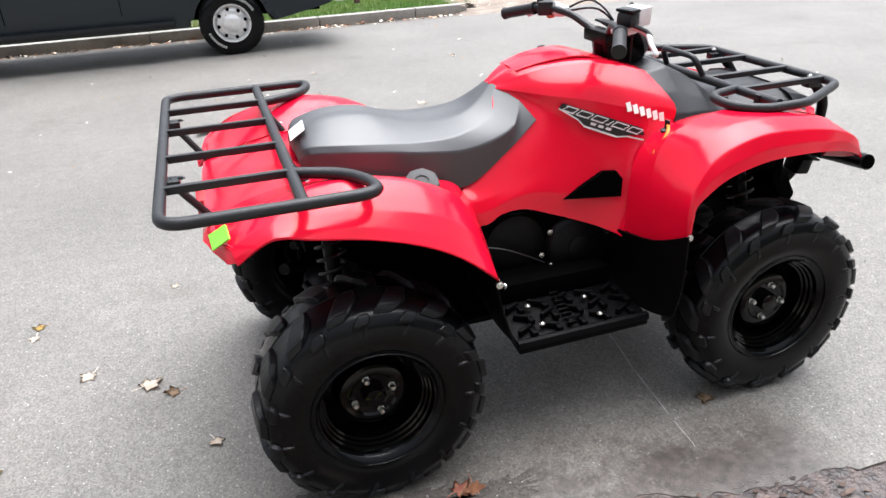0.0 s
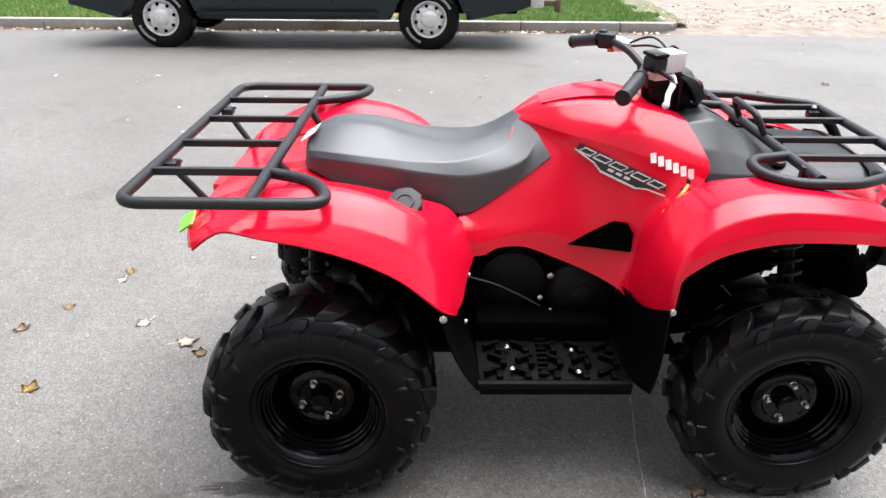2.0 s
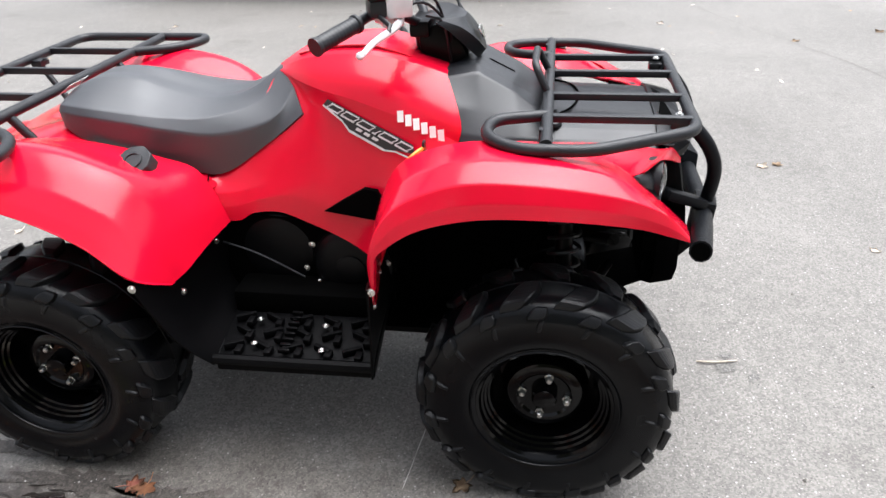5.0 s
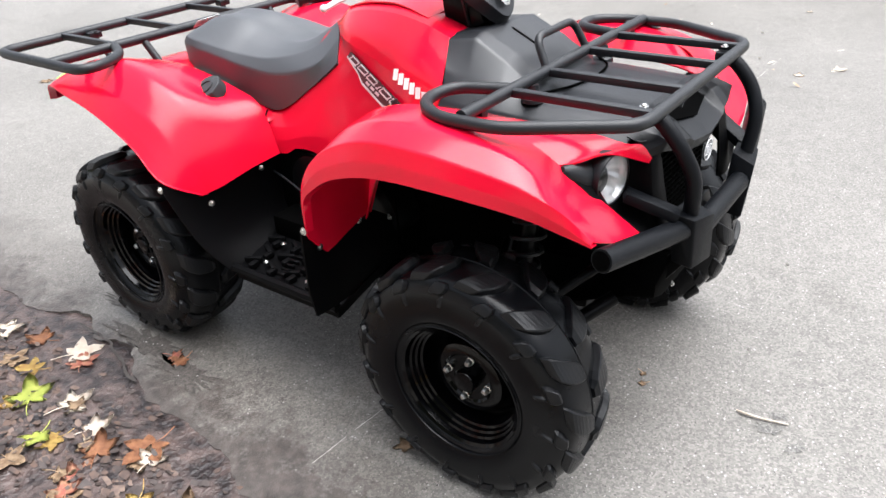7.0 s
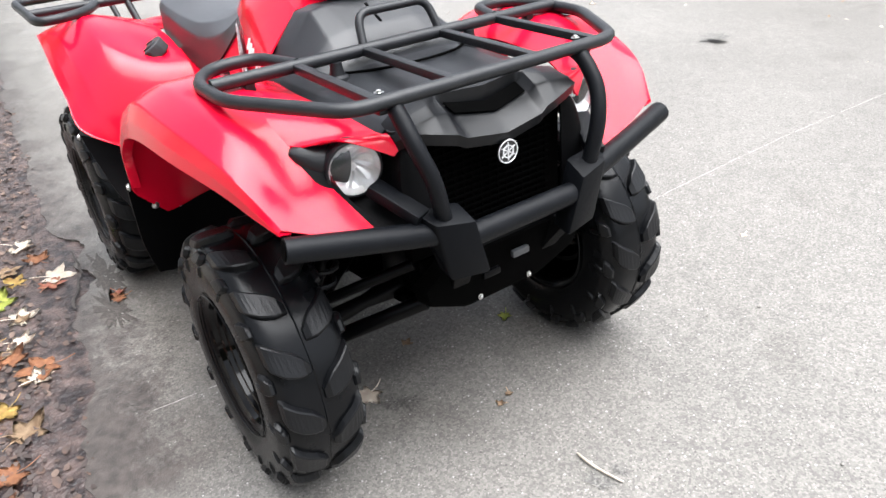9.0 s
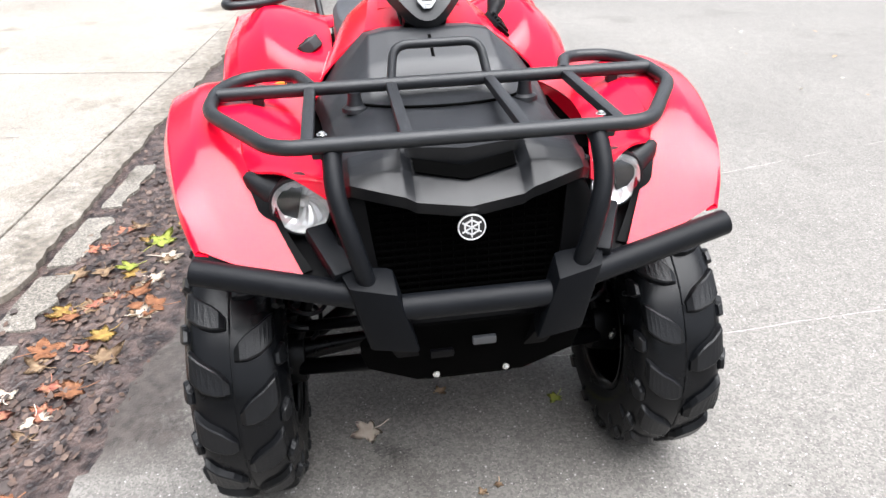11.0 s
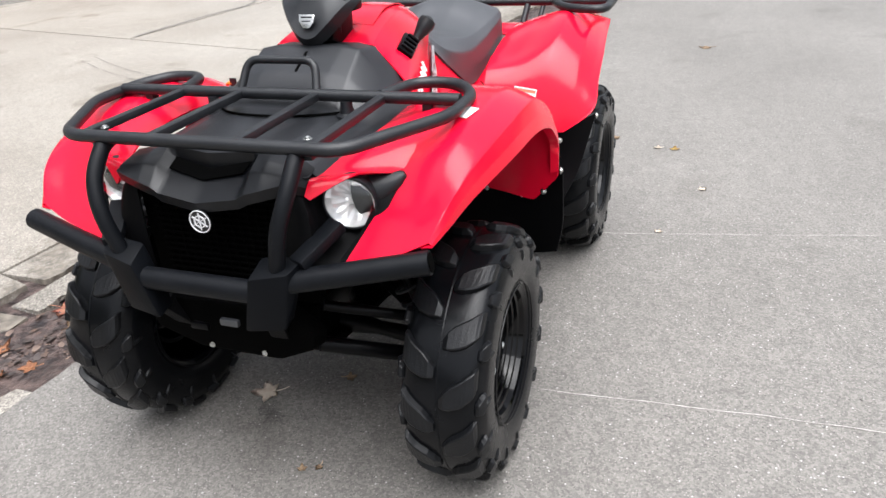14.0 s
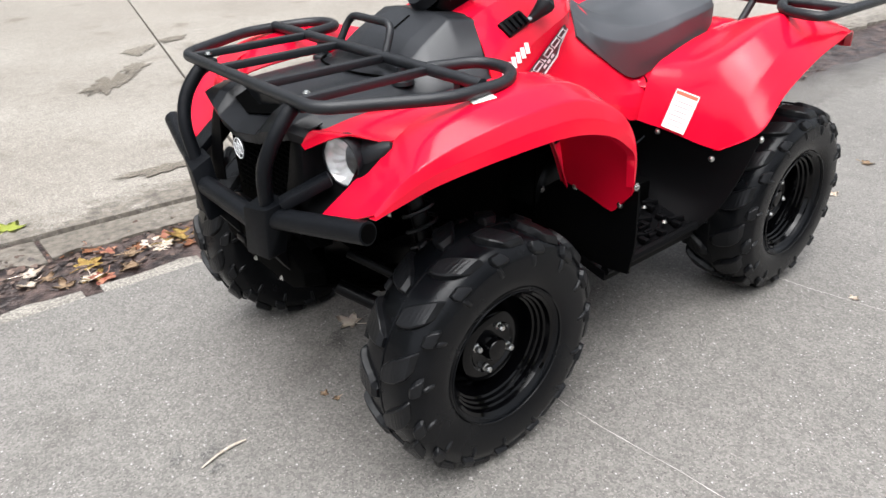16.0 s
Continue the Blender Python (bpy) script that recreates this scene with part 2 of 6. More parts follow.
PALE = material("raised_white_rubber", (0.45, 0.45, 0.43), 0.7, scale=20)
CHROME_WHEEL = material("brushed_chrome", (0.80, 0.80, 0.80), 0.30, metal=0.5, scale=20)
L_TAN = material("leaf_tan", (0.42, 0.30, 0.19), 0.75, second=(0.22, 0.14, 0.08), scale=40)
L_PALE = material("leaf_pale", (0.76, 0.68, 0.58), 0.75, second=(0.66, 0.55, 0.45), scale=40)
L_ORANGE = material("leaf_orange", (0.40, 0.18, 0.085), 0.7, second=(0.24, 0.10, 0.05), scale=40)
L_YELLOW = material("leaf_yellow", (0.50, 0.36, 0.10), 0.7, second=(0.34, 0.20, 0.06), scale=40)
L_RED = material("leaf_red", (0.38, 0.10, 0.08), 0.7, second=(0.45, 0.24, 0.14), scale=40)
L_GREEN = material("leaf_green", (0.36, 0.42, 0.08), 0.7, second=(0.45, 0.48, 0.10), scale=40)
L_DARK = material("leaf_dark", (0.09, 0.055, 0.04), 0.8, second=(0.05, 0.035, 0.03), scale=40)
TWIG = material("dry_twig", (0.50, 0.45, 0.38), 0.8, second=(0.34, 0.29, 0.23), scale=60)
# for the unseen belt that holds back light from the low sky
SKY_BLOCK = material("unseen_sky_block", (0.035, 0.05, 0.02), 0.9, second=(0.07, 0.065, 0.03), scale=0.5)
BADGE = material("black_badge_ground", (0.01, 0.01, 0.011), 0.3, scale=30)
STAIN = paving("damp_stained_road", ((0.095, 0.09, 0.083), (0.125, 0.12, 0.111)), 0.24, (0.75, 0.73, 0.71))

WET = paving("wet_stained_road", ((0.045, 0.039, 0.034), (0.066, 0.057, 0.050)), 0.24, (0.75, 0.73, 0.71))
DAMP_SLAB = paving("damp_brown_concrete", ((0.105, 0.090, 0.070), (0.15, 0.132, 0.106)), 0.3, (0.7, 0.66, 0.6))
CRACK_DEEP = material("wet_dark_crack", (0.022, 0.018, 0.016), 0.8, second=(0.05, 0.042, 0.037), scale=20)
L_MOULD = material("leaf_mould", (0.15, 0.105, 0.08), 0.8, second=(0.09, 0.06, 0.05), scale=40)

FRAGMENT = paving("dirty_broken_concrete", ((0.12, 0.108, 0.092), (0.19, 0.175, 0.152)), 0.3, (0.35, 0.31, 0.27))

FRAGMENT_PALE = paving("worn_pale_concrete", ((0.17, 0.155, 0.132), (0.25, 0.232, 0.205)), 0.25, (0.42, 0.37, 0.32))
L_MUD = material("muddy_leaf", (0.055, 0.040, 0.034), 0.6, second=(0.028, 0.020, 0.018), scale=40)


def glass_material():
    m = bpy.data.materials.new("clear_glass")
    m.use_nodes = True
    b = m.node_tree.nodes["Principled BSDF"]
    b.inputs["Transmission Weight"].default_value = 1.0
    b.inputs["Roughness"].default_value = 0.02
    b.inputs["IOR"].default_value = 1.45
    return m


GLASS = glass_material()


# ---- building helpers ----
def spline(points, n):
    """n + 1 points of a smooth curve through the control points."""
    p = [Vector(q) for q in points]
    k, out = len(p) - 1, []
    for i in range(n + 1):
        f = i / n * k
        j = min(int(f), k - 1)
        t = f - j
        a, b, c, d = p[max(j - 1, 0)], p[j], p[j + 1], p[min(j + 2, k)]
        out.append(0.5 * ((2 * b) + (c - a) * t + (2 * a - 5 * b + 4 * c - d) * t * t + (3 * b - a - 3 * c + d) * t ** 3))
    return out


def rounded(points, r, n=5, closed=False):
    """The polyline with its corners rounded to about r."""
    p, out = [Vector(q) for q in points], []
    for i, q in enumerate(p):
        if not closed and i in (0, len(p) - 1):
            out.append(q)
            continue
        a, c = p[i - 1], p[(i + 1) % len(p)]
        da, dc = (a - q), (c - q)
        s, e = q + da.normalized() * min(r, da.length * 0.48), q + dc.normalized() * min(r, dc.length * 0.48)
        out += [(1 - t) ** 2 * s + 2 * t * (1 - t) * q + t * t * e for t in [k / n for k in range(n + 1)]]
    return out


def side(points, s):
    """Control points given as forward, outward, up, on the side s (-1 right, 1 left)."""
    return [(x, s * w, z) for x, w, z in points]


def tube(bm, points, r, seg=12, closed=False):
    pts = [Vector(p) for p in points]
    n = len(pts)
    rings, up = [], None
    for i, p in enumerate(pts):
        a = pts[(i - 1) % n] if closed or i else p
        c = pts[(i + 1) % n] if closed or i < n - 1 else p
        d = (c - a).normalized()
        if up is None:
            up = d.orthogonal().normalized()
        up = (up - d * up.dot(d)).normalized()
        v = d.cross(up)
        rad = r[i] if isinstance(r, (list, tuple)) else r
        rings.append([bm.verts.new(p + rad * (up * math.cos(k * math.tau / seg) + v * math.sin(k * math.tau / seg))) for k in range(seg)])
    for i in range(n if closed else n - 1):
        a, b = rings[i], rings[(i + 1) % n]
        for k in range(seg):
            bm.faces.new((a[k], a[(k + 1) % seg], b[(k + 1) % seg], b[k]))
    if not closed:
        bm.faces.new(rings[0][::-1])
        bm.faces.new(rings[-1])


def box(bm, centre, size, turn=None, bevel=0.0):
    made = bmesh.ops.create_cube(bm, size=1.0)["verts"]
    m = Matrix.Translation(centre) @ (turn or Matrix()) @ Matrix.Diagonal((*size, 1))
    bmesh.ops.transform(bm, matrix=m, verts=made)
    if bevel:
        edges = list({e for v in made for e in v.link_edges})
        bmesh.ops.bevel(bm, geom=edges, offset=bevel, segments=2, affect="EDGES", profile=0.6)


def revolve(bm, profile, centre, axis="y", s=1, seg=32, cap=True):
    """A body of revolution from (radius, height) pairs, heights along the axis times s."""
    rings = []
    for r, h in profile:
        ring = []
        for k in range(seg):
            a = k * math.tau / seg
            c, d = r * math.cos(a), r * math.sin(a)
            o = {"y": (c, s * h, d), "x": (s * h, c, d), "z": (c, d, s * h)}[axis]
            ring.append(bm.verts.new(Vector(centre) + Vector(o)))
        rings.append(ring)
    for a, b in zip(rings, rings[1:]):
        for k in range(seg):
            bm.faces.new((a[k], a[(k + 1) % seg], b[(k + 1) % seg], b[k]))
    if cap:
        bm.faces.new(rings[0][::-1])
        bm.faces.new(rings[-1])


def prism(bm, outline, push, bevel=0.0):
    """A flat outline of 3D points given thickness along push."""
    lo = [bm.verts.new(Vector(p)) for p in outline]
    hi = [bm.verts.new(Vector(p) + Vector(push)) for p in outline]
    faces = [bm.faces.new(lo[::-1]), bm.faces.new(hi)]
    n = len(lo)
    for k in range(n):
        faces.append(bm.faces.new((lo[k], lo[(k + 1) % n], hi[(k + 1) % n], hi[k])))
    if bevel:
        edges = list({e for f in faces for e in f.edges})
        bmesh.ops.bevel(bm, geom=edges, offset=bevel, segments=2, affect="EDGES", profile=0.6)


def surface(curves, nu, nv, soft=True):
    """A grid of points over control curves: smooth along them, smooth or straight across."""
    rows = [spline(c, nu) for c in curves]
    grid = []
    for i in range(nu + 1):
        line = [r[i] for r in rows]
        if soft:
            grid.append(spline(line, nv))
        else:
            k = len(line) - 1
            per = max(1, nv // k)
            grid.append([line[j].lerp(line[j + 1], t / per) for j in range(k) for t in range(per)] + [line[-1]])
    return grid


def skin(bm, grid, thick=0.004, inward=(0, 0, 0)):
    """A sheet over the grid, with a wall's thickness on the side that faces inward."""
    nu, nv = len(grid), len(grid[0])
    normal = [[None] * nv for _ in range(nu)]
    for i in range(nu):
        for j in range(nv):
            a = grid[min(i + 1, nu - 1)][j] - grid[max(i - 1, 0)][j]
            b = grid[i][min(j + 1, nv - 1)] - grid[i][max(j - 1, 0)]
            c = a.cross(b)
            c = c.normalized() if c.length > 1e-9 else Vector((0, 0, 1))
            if c.dot(Vector(inward) - grid[i][j]) > 0:
                c = -c
            normal[i][j] = c
    top = [[bm.verts.new(p) for p in row] for row in grid]
    low = [[bm.verts.new(grid[i][j] - normal[i][j] * thick) for j in range(nv)] for i in range(nu)]
    for i in range(nu - 1):
        for j in range(nv - 1):
            bm.faces.new((top[i][j], top[i + 1][j], top[i + 1][j + 1], top[i][j + 1]))
            bm.faces.new((low[i][j], low[i][j + 1], low[i + 1][j + 1], low[i + 1][j]))
    for i in range(nu - 1):
        for j in (0, nv - 1):
            bm.faces.new((top[i][j], low[i][j], low[i + 1][j], top[i + 1][j]))
    for j in range(nv - 1):
        for i in (0, nu - 1):
            bm.faces.new((top[i][j], top[i][j + 1], low[i][j + 1], low[i][j]))
    return normal


def part(name, bm, mat, parent=None, label="", sharp=38):
    """Links a bmesh as one mesh object under a thing or a part."""
    bmesh.ops.remove_doubles(bm, verts=bm.verts, dist=1e-5)
    bmesh.ops.recalc_face_normals(bm, faces=bm.faces)
    me = bpy.data.meshes.new(name)
    bm.to_mesh(me)
    bm.free()
    me.materials.append(mat)
    me.shade_smooth()
    me.set_sharp_from_angle(angle=radians(sharp))
    ob = new(name, me)
    if parent is not None:
        ob.parent = parent
    if label:
        ob["label"] = label
    return ob


def tubes(name, runs, r, mat, parent, label="", seg=12):
    bm = bmesh.new()
    for run in runs:
        tube(bm, run, r, seg)
    return part(name, bm, mat, parent, label)


def screw(centre, out, parent, r=0.007, mat=None):
    """A domed bolt head on a washer."""
    bm = bmesh.new()
    revolve(bm, [(r * 1.5, 0), (r * 1.5, 0.0015), (r, 0.002), (r * 0.9, 0.005), (r * 0.4, 0.0065)], (0, 0, 0), "z", seg=12)
    bmesh.ops.transform(bm, matrix=Matrix.Translation(centre) @ Vector(out).to_track_quat("Z", "Y").to_matrix().to_4x4(), verts=bm.verts)
    return part("bolt", bm, mat or STEEL, parent)


def patch(bm, grid, normal, target, along, size, lift=0.0015, thick=0.001, cut=0.0):
    """A thin plate laid on the grid's surface at its point nearest to target, lengthwise along a direction."""
    best = min(((p - Vector(target)).length, i, j) for i, row in enumerate(grid) for j, p in enumerate(row))
    n = normal[best[1]][best[2]]
    u = Vector(along)
    u = (u - n * u.dot(n)).normalized()
    v = n.cross(u)
    o = Vector(target) + n * ((grid[best[1]][best[2]] - Vector(target)).dot(n) + lift)
    a, b = size[0] / 2, size[1] / 2
    prism(bm, [o - u * a - v * b, o + u * (a - cut) - v * b, o + u * a + v * b, o - u * (a - cut) + v * b], n * thick)
    return o, u, v, n


# ---- the quad bike ----
quad = tagged(new("quad_bike"), "red and black utility quad bike with steel racks", "quad bike")

# front fenders: control lines from the leg shield's foot over the arch to the nose
F_IN = [(.207, .33, .555), (.225, .31, .70), (.262, .29, .775), (.33, .265, .820), (.45, .26, .850), (.62, .272, .858), (.78, .255, .85), (.86, .235, .832), (.914, .222, .806)]
F_TOP = [(.220, .42, .545), (.228, .41, .71), (.265, .39, .815), (.325, .385, .865), (.44, .385, .897), (.60, .385, .897), (.72, .39, .868), (.79, .38, .826)]
F_RIDGE = [(.232, .51, .533), (.236, .50, .71), (.280, .488, .803), (.333, .493, .858), (.45, .495, .897), (.61, .49, .89), (.745, .475, .862), (.84, .45, .79), (.922, .40, .70)]
F_CREASE = [(.247, .57, .60), (.245, .572, .705), (.275, .566, .782), (.338, .556, .836), (.46, .556, .874), (.62, .544, .866), (.77, .517, .832), (.855, .495, .79), (.908, .467, .73)]
F_LIP = [(.252, .579, .625), (.26, .579, .70), (.29, .578, .735), (.36, .577, .778), (.48, .574, .805), (.64, .558, .80), (.785, .52, .772), (.86, .497, .745), (.909, .474, .72)]

# rear fenders: from the foot of the leg shield over the arch to the tail
R_IN = [(-.215, .235, .60), (-.245, .23, .68), (-.29, .225, .745), (-.38, .22, .772), (-.50, .22, .80), (-.64, .235, .825), (-.80, .235, .81), (-.945, .24, .77)]
R_TOP = [(-.235, .33, .585), (-.262, .32, .68), (-.315, .32, .755), (-.40, .31, .785), (-.51, .33, .835), (-.64, .34, .86), (-.80, .34, .835), (-.955, .33, .765)]
R_RIDGE = [(-.25, .43, .565), (-.285, .43, .68), (-.345, .43, .785), (-.43, .44, .842), (-.54, .44, .875), (-.66, .44, .882), (-.81, .43, .852), (-.945, .42, .775)]
R_CREASE = [(-.262, .466, .558), (-.30, .51, .665), (-.365, .52, .75), (-.455, .525, .80), (-.57, .52, .83), (-.70, .515, .84), (-.83, .505, .83), (-.915, .50, .785)]
R_LIP = [(-.268, .490, .555), (-.305, .580, .622), (-.40, .58, .70), (-.50, .578, .75), (-.615, .57, .782), (-.73, .562, .80), (-.822, .555, .814), (-.905, .525, .752)]

# tank cover and side panel
T_TOP = [(-.10, 0, .958), (-.03, 0, .998), (.06, 0, 1.02), (.17, 0, 1.026), (.27, 0, 1.0), (.36, 0, .972)]
T_SHOULDER = [(-.095, .028, .957), (-.02, .08, .99), (.07, .10, 1.008), (.18, .115, 1.01), (.28, .125, .995), (.362, .136, .972)]
T_SIDE = [(-.092, .045, .955), (.01, .125, .968), (.12, .165, .968), (.21, .185, .955), (.30, .205, .93), (.405, .238, .89)]
T_LOW = [(-.09, .052, .952), (.02, .147, .941), (.13, .190, .924), (.22, .214, .902), (.31, .234, .876), (.40, .25, .842)]
P_TOP = [(-.245, .155, .715), (-.19, .14, .77), (-.13, .12, .88), (-.088, .052, .951), (.02, .147, .941), (.13, .190, .924), (.22, .214, .902), (.31, .234, .876), (.40, .25, .842)]
P_UPPER = [(-.262, .20, .705), (-.225, .186, .712), (-.12, .172, .785), (-.02, .152, .866), (.05, .165, .885), (.14, .2, .862), (.22, .228, .838), (.30, .255, .805), (.345, .285, .80)]
P_LOWER = [(-.255, .226, .675), (-.19, .216, .68), (-.10, .212, .70), (-.01, .212, .72), (.075, .224, .712), (.15, .242, .70), (.21, .265, .695), (.25, .29, .70), (.275, .31, .72)]
P_FOOT = [(-.225, .233, .60), (-.185, .234, .605), (-.145, .231, .626), (-.075, .230, .630), (.0, .235, .605), (.075, .247, .578), (.14, .270, .555), (.19, .305, .535), (.205, .335, .53)]

def band_of(upper, lower, f, out):
    """A control line part of the way from one to the other, pushed outwards."""
    return [tuple(Vector(a).lerp(Vector(b), f) + Vector((0, out * (1 if a[1] > 0 else -1), out * .4))) for a, b in zip(upper, lower)]


def creased(curves, nu, hard):
    """Points over control curves: bands between them nearly flat, turning tightly at the curves."""
    rows = [spline(c, nu) for c in curves]
    cuts, grid = (0, .10, .30, .5, .70, .90), []
    for i in range(nu + 1):
        line = [r[i] for r in rows]
        k, out = len(line) - 1, []
        soft = spline(line, k * 10)
        for j in range(k):
            for t in cuts:
                out.append(soft[j * 10 + round(t * 10)].lerp(line[j].lerp(line[j + 1], t), hard[j] if isinstance(hard, tuple) else hard))
        grid.append(out + [line[-1]])
    return grid


fender_grids = {}
for s in (-1, 1):
    f_in, f_top, f_ridge, f_crease, f_lip = (side(c, s) for c in (F_IN, F_TOP, F_RIDGE, F_CREASE, F_LIP))
    fender = bmesh.new()
    nose = side([(.912, .232, .798)], s)
    pod_edge = side([(.934, .292, .669)], s)
    top = surface([f_in[:8] + side([(.892, .226, .832)], s) + f_in[8:], f_top + side([(.855, .315, .838)], s) + nose], 36, 6, soft=False)
    skin(fender, top, 0.004, (0.5, s * 0.3, 0.3))
    outer = creased([f_top + pod_edge, f_ridge, f_crease, band_of(f_crease, f_lip, .55, .003), f_lip], 44, (.55, .8, .95, .95))
    fn = skin(fender, outer, 0.004, (0.6, s * 0.3, 0.3))
    fender_grids["front"] = (outer, fn)
    # turned-in flange along the arch
    rim_in = [p + Vector((0, -s * 0.022, -0.004)) for p in spline(f_lip, 40)]
    skin(fender, [list(q) for q in zip(spline(f_lip, 40), rim_in)], 0.003, (0.6, s * 0.3, 2))
    part("front_fender", fender, RED, quad, "glossy red plastic front fender", sharp=60)

    r_in, r_top, r_ridge, r_crease, r_lip = (side(c, s) for c in (R_IN, R_TOP, R_RIDGE, R_CREASE, R_LIP))
    fender = bmesh.new()
    grid = creased([r_in, r_top, r_ridge, r_crease, band_of(r_crease, r_lip, .6, .002), r_lip], 40, (.0, .0, .5, .95, .97))
    rn = skin(fender, grid, 0.004, (-0.6, s * 0.3, 0.3))
    fender_grids[s] = (grid, rn)
    rim_in = [p + Vector((0, -s * 0.022, -0.004)) for p in spline(r_lip, 40)]
    skin(fender, [list(q) for q in zip(spline(r_lip, 40), rim_in)], 0.003, (-0.6, s * 0.3, 2))
    part("rear_fender", fender, RED, quad, "glossy red plastic rear fender", sharp=24)
    tubes("panel_seam", [spline(side([(-.262, .212, .722), (-.262, .230, .695), (-.243, .240, .655), (-.222, .245, .605)], s), 10)], .0022, DARK, quad, seg=6)
    # skirt closing the notch below the seat's corner
    bm = bmesh.new()
    skin(bm, surface([side([(-.42, .20, .766), (-.32, .188, .722), (-.235, .165, .70)], s), side([(-.42, .235, .774), (-.31, .232, .742), (-.252, .230, .69)], s)], 10, 3), .003, (-.3, 0, .5))
    part("seat_skirt", bm, RED, quad)
    # tail corner
    bm = bmesh.new()
    prism(bm, side([(-.947, .25, .775), (-.957, .34, .775), (-.945, .42, .782), (-.912, .50, .790), (-.903, .522, .758), (-.927, .494, .745), (-.955, .41, .744), (-.978, .332, .744), (-.975, .25, .742)], s), (0.012, 0, 0), 0.003)
    part("tail_corner", bm, RED, quad)

    panel = bmesh.new()
    p_rows = [side(c, s) for c in (P_TOP, P_UPPER, P_LOWER, P_FOOT)]
    p_rows.insert(3, band_of(p_rows[2], p_rows[3], .50, .004))
    pg = creased(p_rows, 40, (.45, .45, .75, .9))
    pn = skin(panel, pg, 0.004, (0, 0, 0.6))
    fender_grids[s * 2] = (pg, pn)
    part("side_panel", panel, RED, quad, "glossy red plastic side panel", sharp=24)

    # dark three-cornered vent with a proud rim
    bm = bmesh.new()
    v3 = [Vector(p) for p in side([(.048, .241, .643), (.165, .264, .720), (.200, .279, .722), (.215, .290, .70), (.213, .291, .645)], s)]
    prism(bm, v3, (0, s * -0.014, 0))
    part("vent", bm, DARK, quad, "dark triangular air vent")

    # badge plate with silver marks, and the row of white marks ahead of it
    bm = bmesh.new()
    o, u, v, n = patch(bm, pg, pn, (.178, s * .223, .857), (.236, s * .08, -.091), (0.02, 0.01), 0.002, 0.001)
    up = v if v.z > 0 else -v

    def flat(bm, points, lift, thick):
        prism(bm, [o + u * a + up * b + n * lift for a, b in points], n * thick)

    flat(bm, [(-.132, .018), (.118, .020), (.132, .002), (.085, -.012), (.055, -.025), (-.050, -.025), (-.078, -.011), (-.138, .002)], .0022, .0022)
    badge = part("badge", bm, BADGE, quad, "black badge plate with silver marks")
    bm = bmesh.new()
    at_u = -.122
    for wide in (.036, .040, .040, .010, .042, .036):
        a, b, lean, w = at_u, at_u + wide, .006, .0032
        flat(bm, [(a - lean, -.003), (b - lean, -.003), (b - lean + .002, .001), (a - lean + .002, .001)], .0048, .0012)
        if wide > .02:
            flat(bm, [(a + .004, .013), (b + .004, .013), (b + lean, .0165), (a + lean, .0165)], .0048, .0012)
            flat(bm, [(a - lean, .001), (a - lean + w, .001), (a + lean + w, .013), (a + lean, .013)], .0048, .0012)
        flat(bm, [(b - lean - w, .001), (b - lean, .001), (b + lean, .013), (b + lean - w, .013)], .0048, .0012)
        at_u += wide + .007
    for (a, b), (c, d), w in (((-.138, .001), (-.075, -.0115), .003), ((-.075, -.0115), (-.050, -.0245), .003), ((-.050, -.0245), (.056, -.0250), .0042), ((.056, -.0250), (.082, -.0150), .003), ((.082, -.0150), (.134, -.0105), .003)):
        flat(bm, [(a, b - w), (c, d - w), (c, d + w * .3), (a, b + w * .3)], .0048, .0012)
    for k in range(3):
        c = -.026 + k * .024
        flat(bm, [(c - .009, -.016), (c + .007, -.016), (c + .010, -.0085), (c - .006, -.0085)], .0048, .0012)
    part("badge_mark", bm, SILVER, badge, "silver plain bars")
    tg = surface([side(c, s) for c in (T_SHOULDER, T_SIDE, T_LOW)], 24, 8)
    bm = bmesh.new()
    tn = skin(bm, tg, 0.004, (0.1, 0, 0.6))
    part("tank_cover_side", bm, RED, quad)
    bm = bmesh.new()
    for k in range(6):
        patch(bm, tg, tn, (.259 + k * .0198, s * (.229 + k * .0054), .896 - k * .0074), (-.10, 0, 1), (0.027, 0.0150), 0.0035, 0.001)
    part("white_mark", bm, WHITE, quad, "row of white plain marks")

# tank cover's top, one piece from side to side
bm = bmesh.new()
both = [side(T_SHOULDER, -1), [(x, -.5 * w[1], z + .004) for (x, _, z), w in zip(T_TOP, T_SHOULDER)], T_TOP, [(x, .5 * w[1], z + .004) for (x, _, z), w in zip(T_TOP, T_SHOULDER)], side(T_SHOULDER, 1)]
skin(bm, surface(both, 24, 16), 0.004, (0.1, 0, 0.6))
part("tank_cover", bm, RED, quad, "glossy red tank cover")
bm = bmesh.new()
rise = [[(x, f * w[1], z + .004 * (1 - abs(f)) + .002) for (x, _, z), w in zip(T_TOP[1:5], T_SHOULDER[1:5])] for f in (-.78, -.6, 0, .6, .78)]
skin(bm, surface(rise, 14, 12), 0.004, (0.1, 0, 0.6))
part("tank_panel", bm, RED, quad, "raised glossy red panel", sharp=30)
# seat
S_TOP = [(-.705, 0, .850), (-.69, 0, .893), (-.61, 0, .928), (-.50, 0, .927), (-.40, 0, .897), (-.29, 0, .878), (-.18, 0, .902), (-.097, 0, .962)]
S_EDGE2 = [(-0.7, 0.1, 0.843), (-0.676, 0.150, 0.882), (-0.59, 0.188, 0.888), (-0.47, 0.192, 0.876), (-0.37, 0.182, 0.864), (-0.26, 0.166, 0.862), (-0.135, 0.118, 0.890), (-0.076, 0.058, 0.950)]
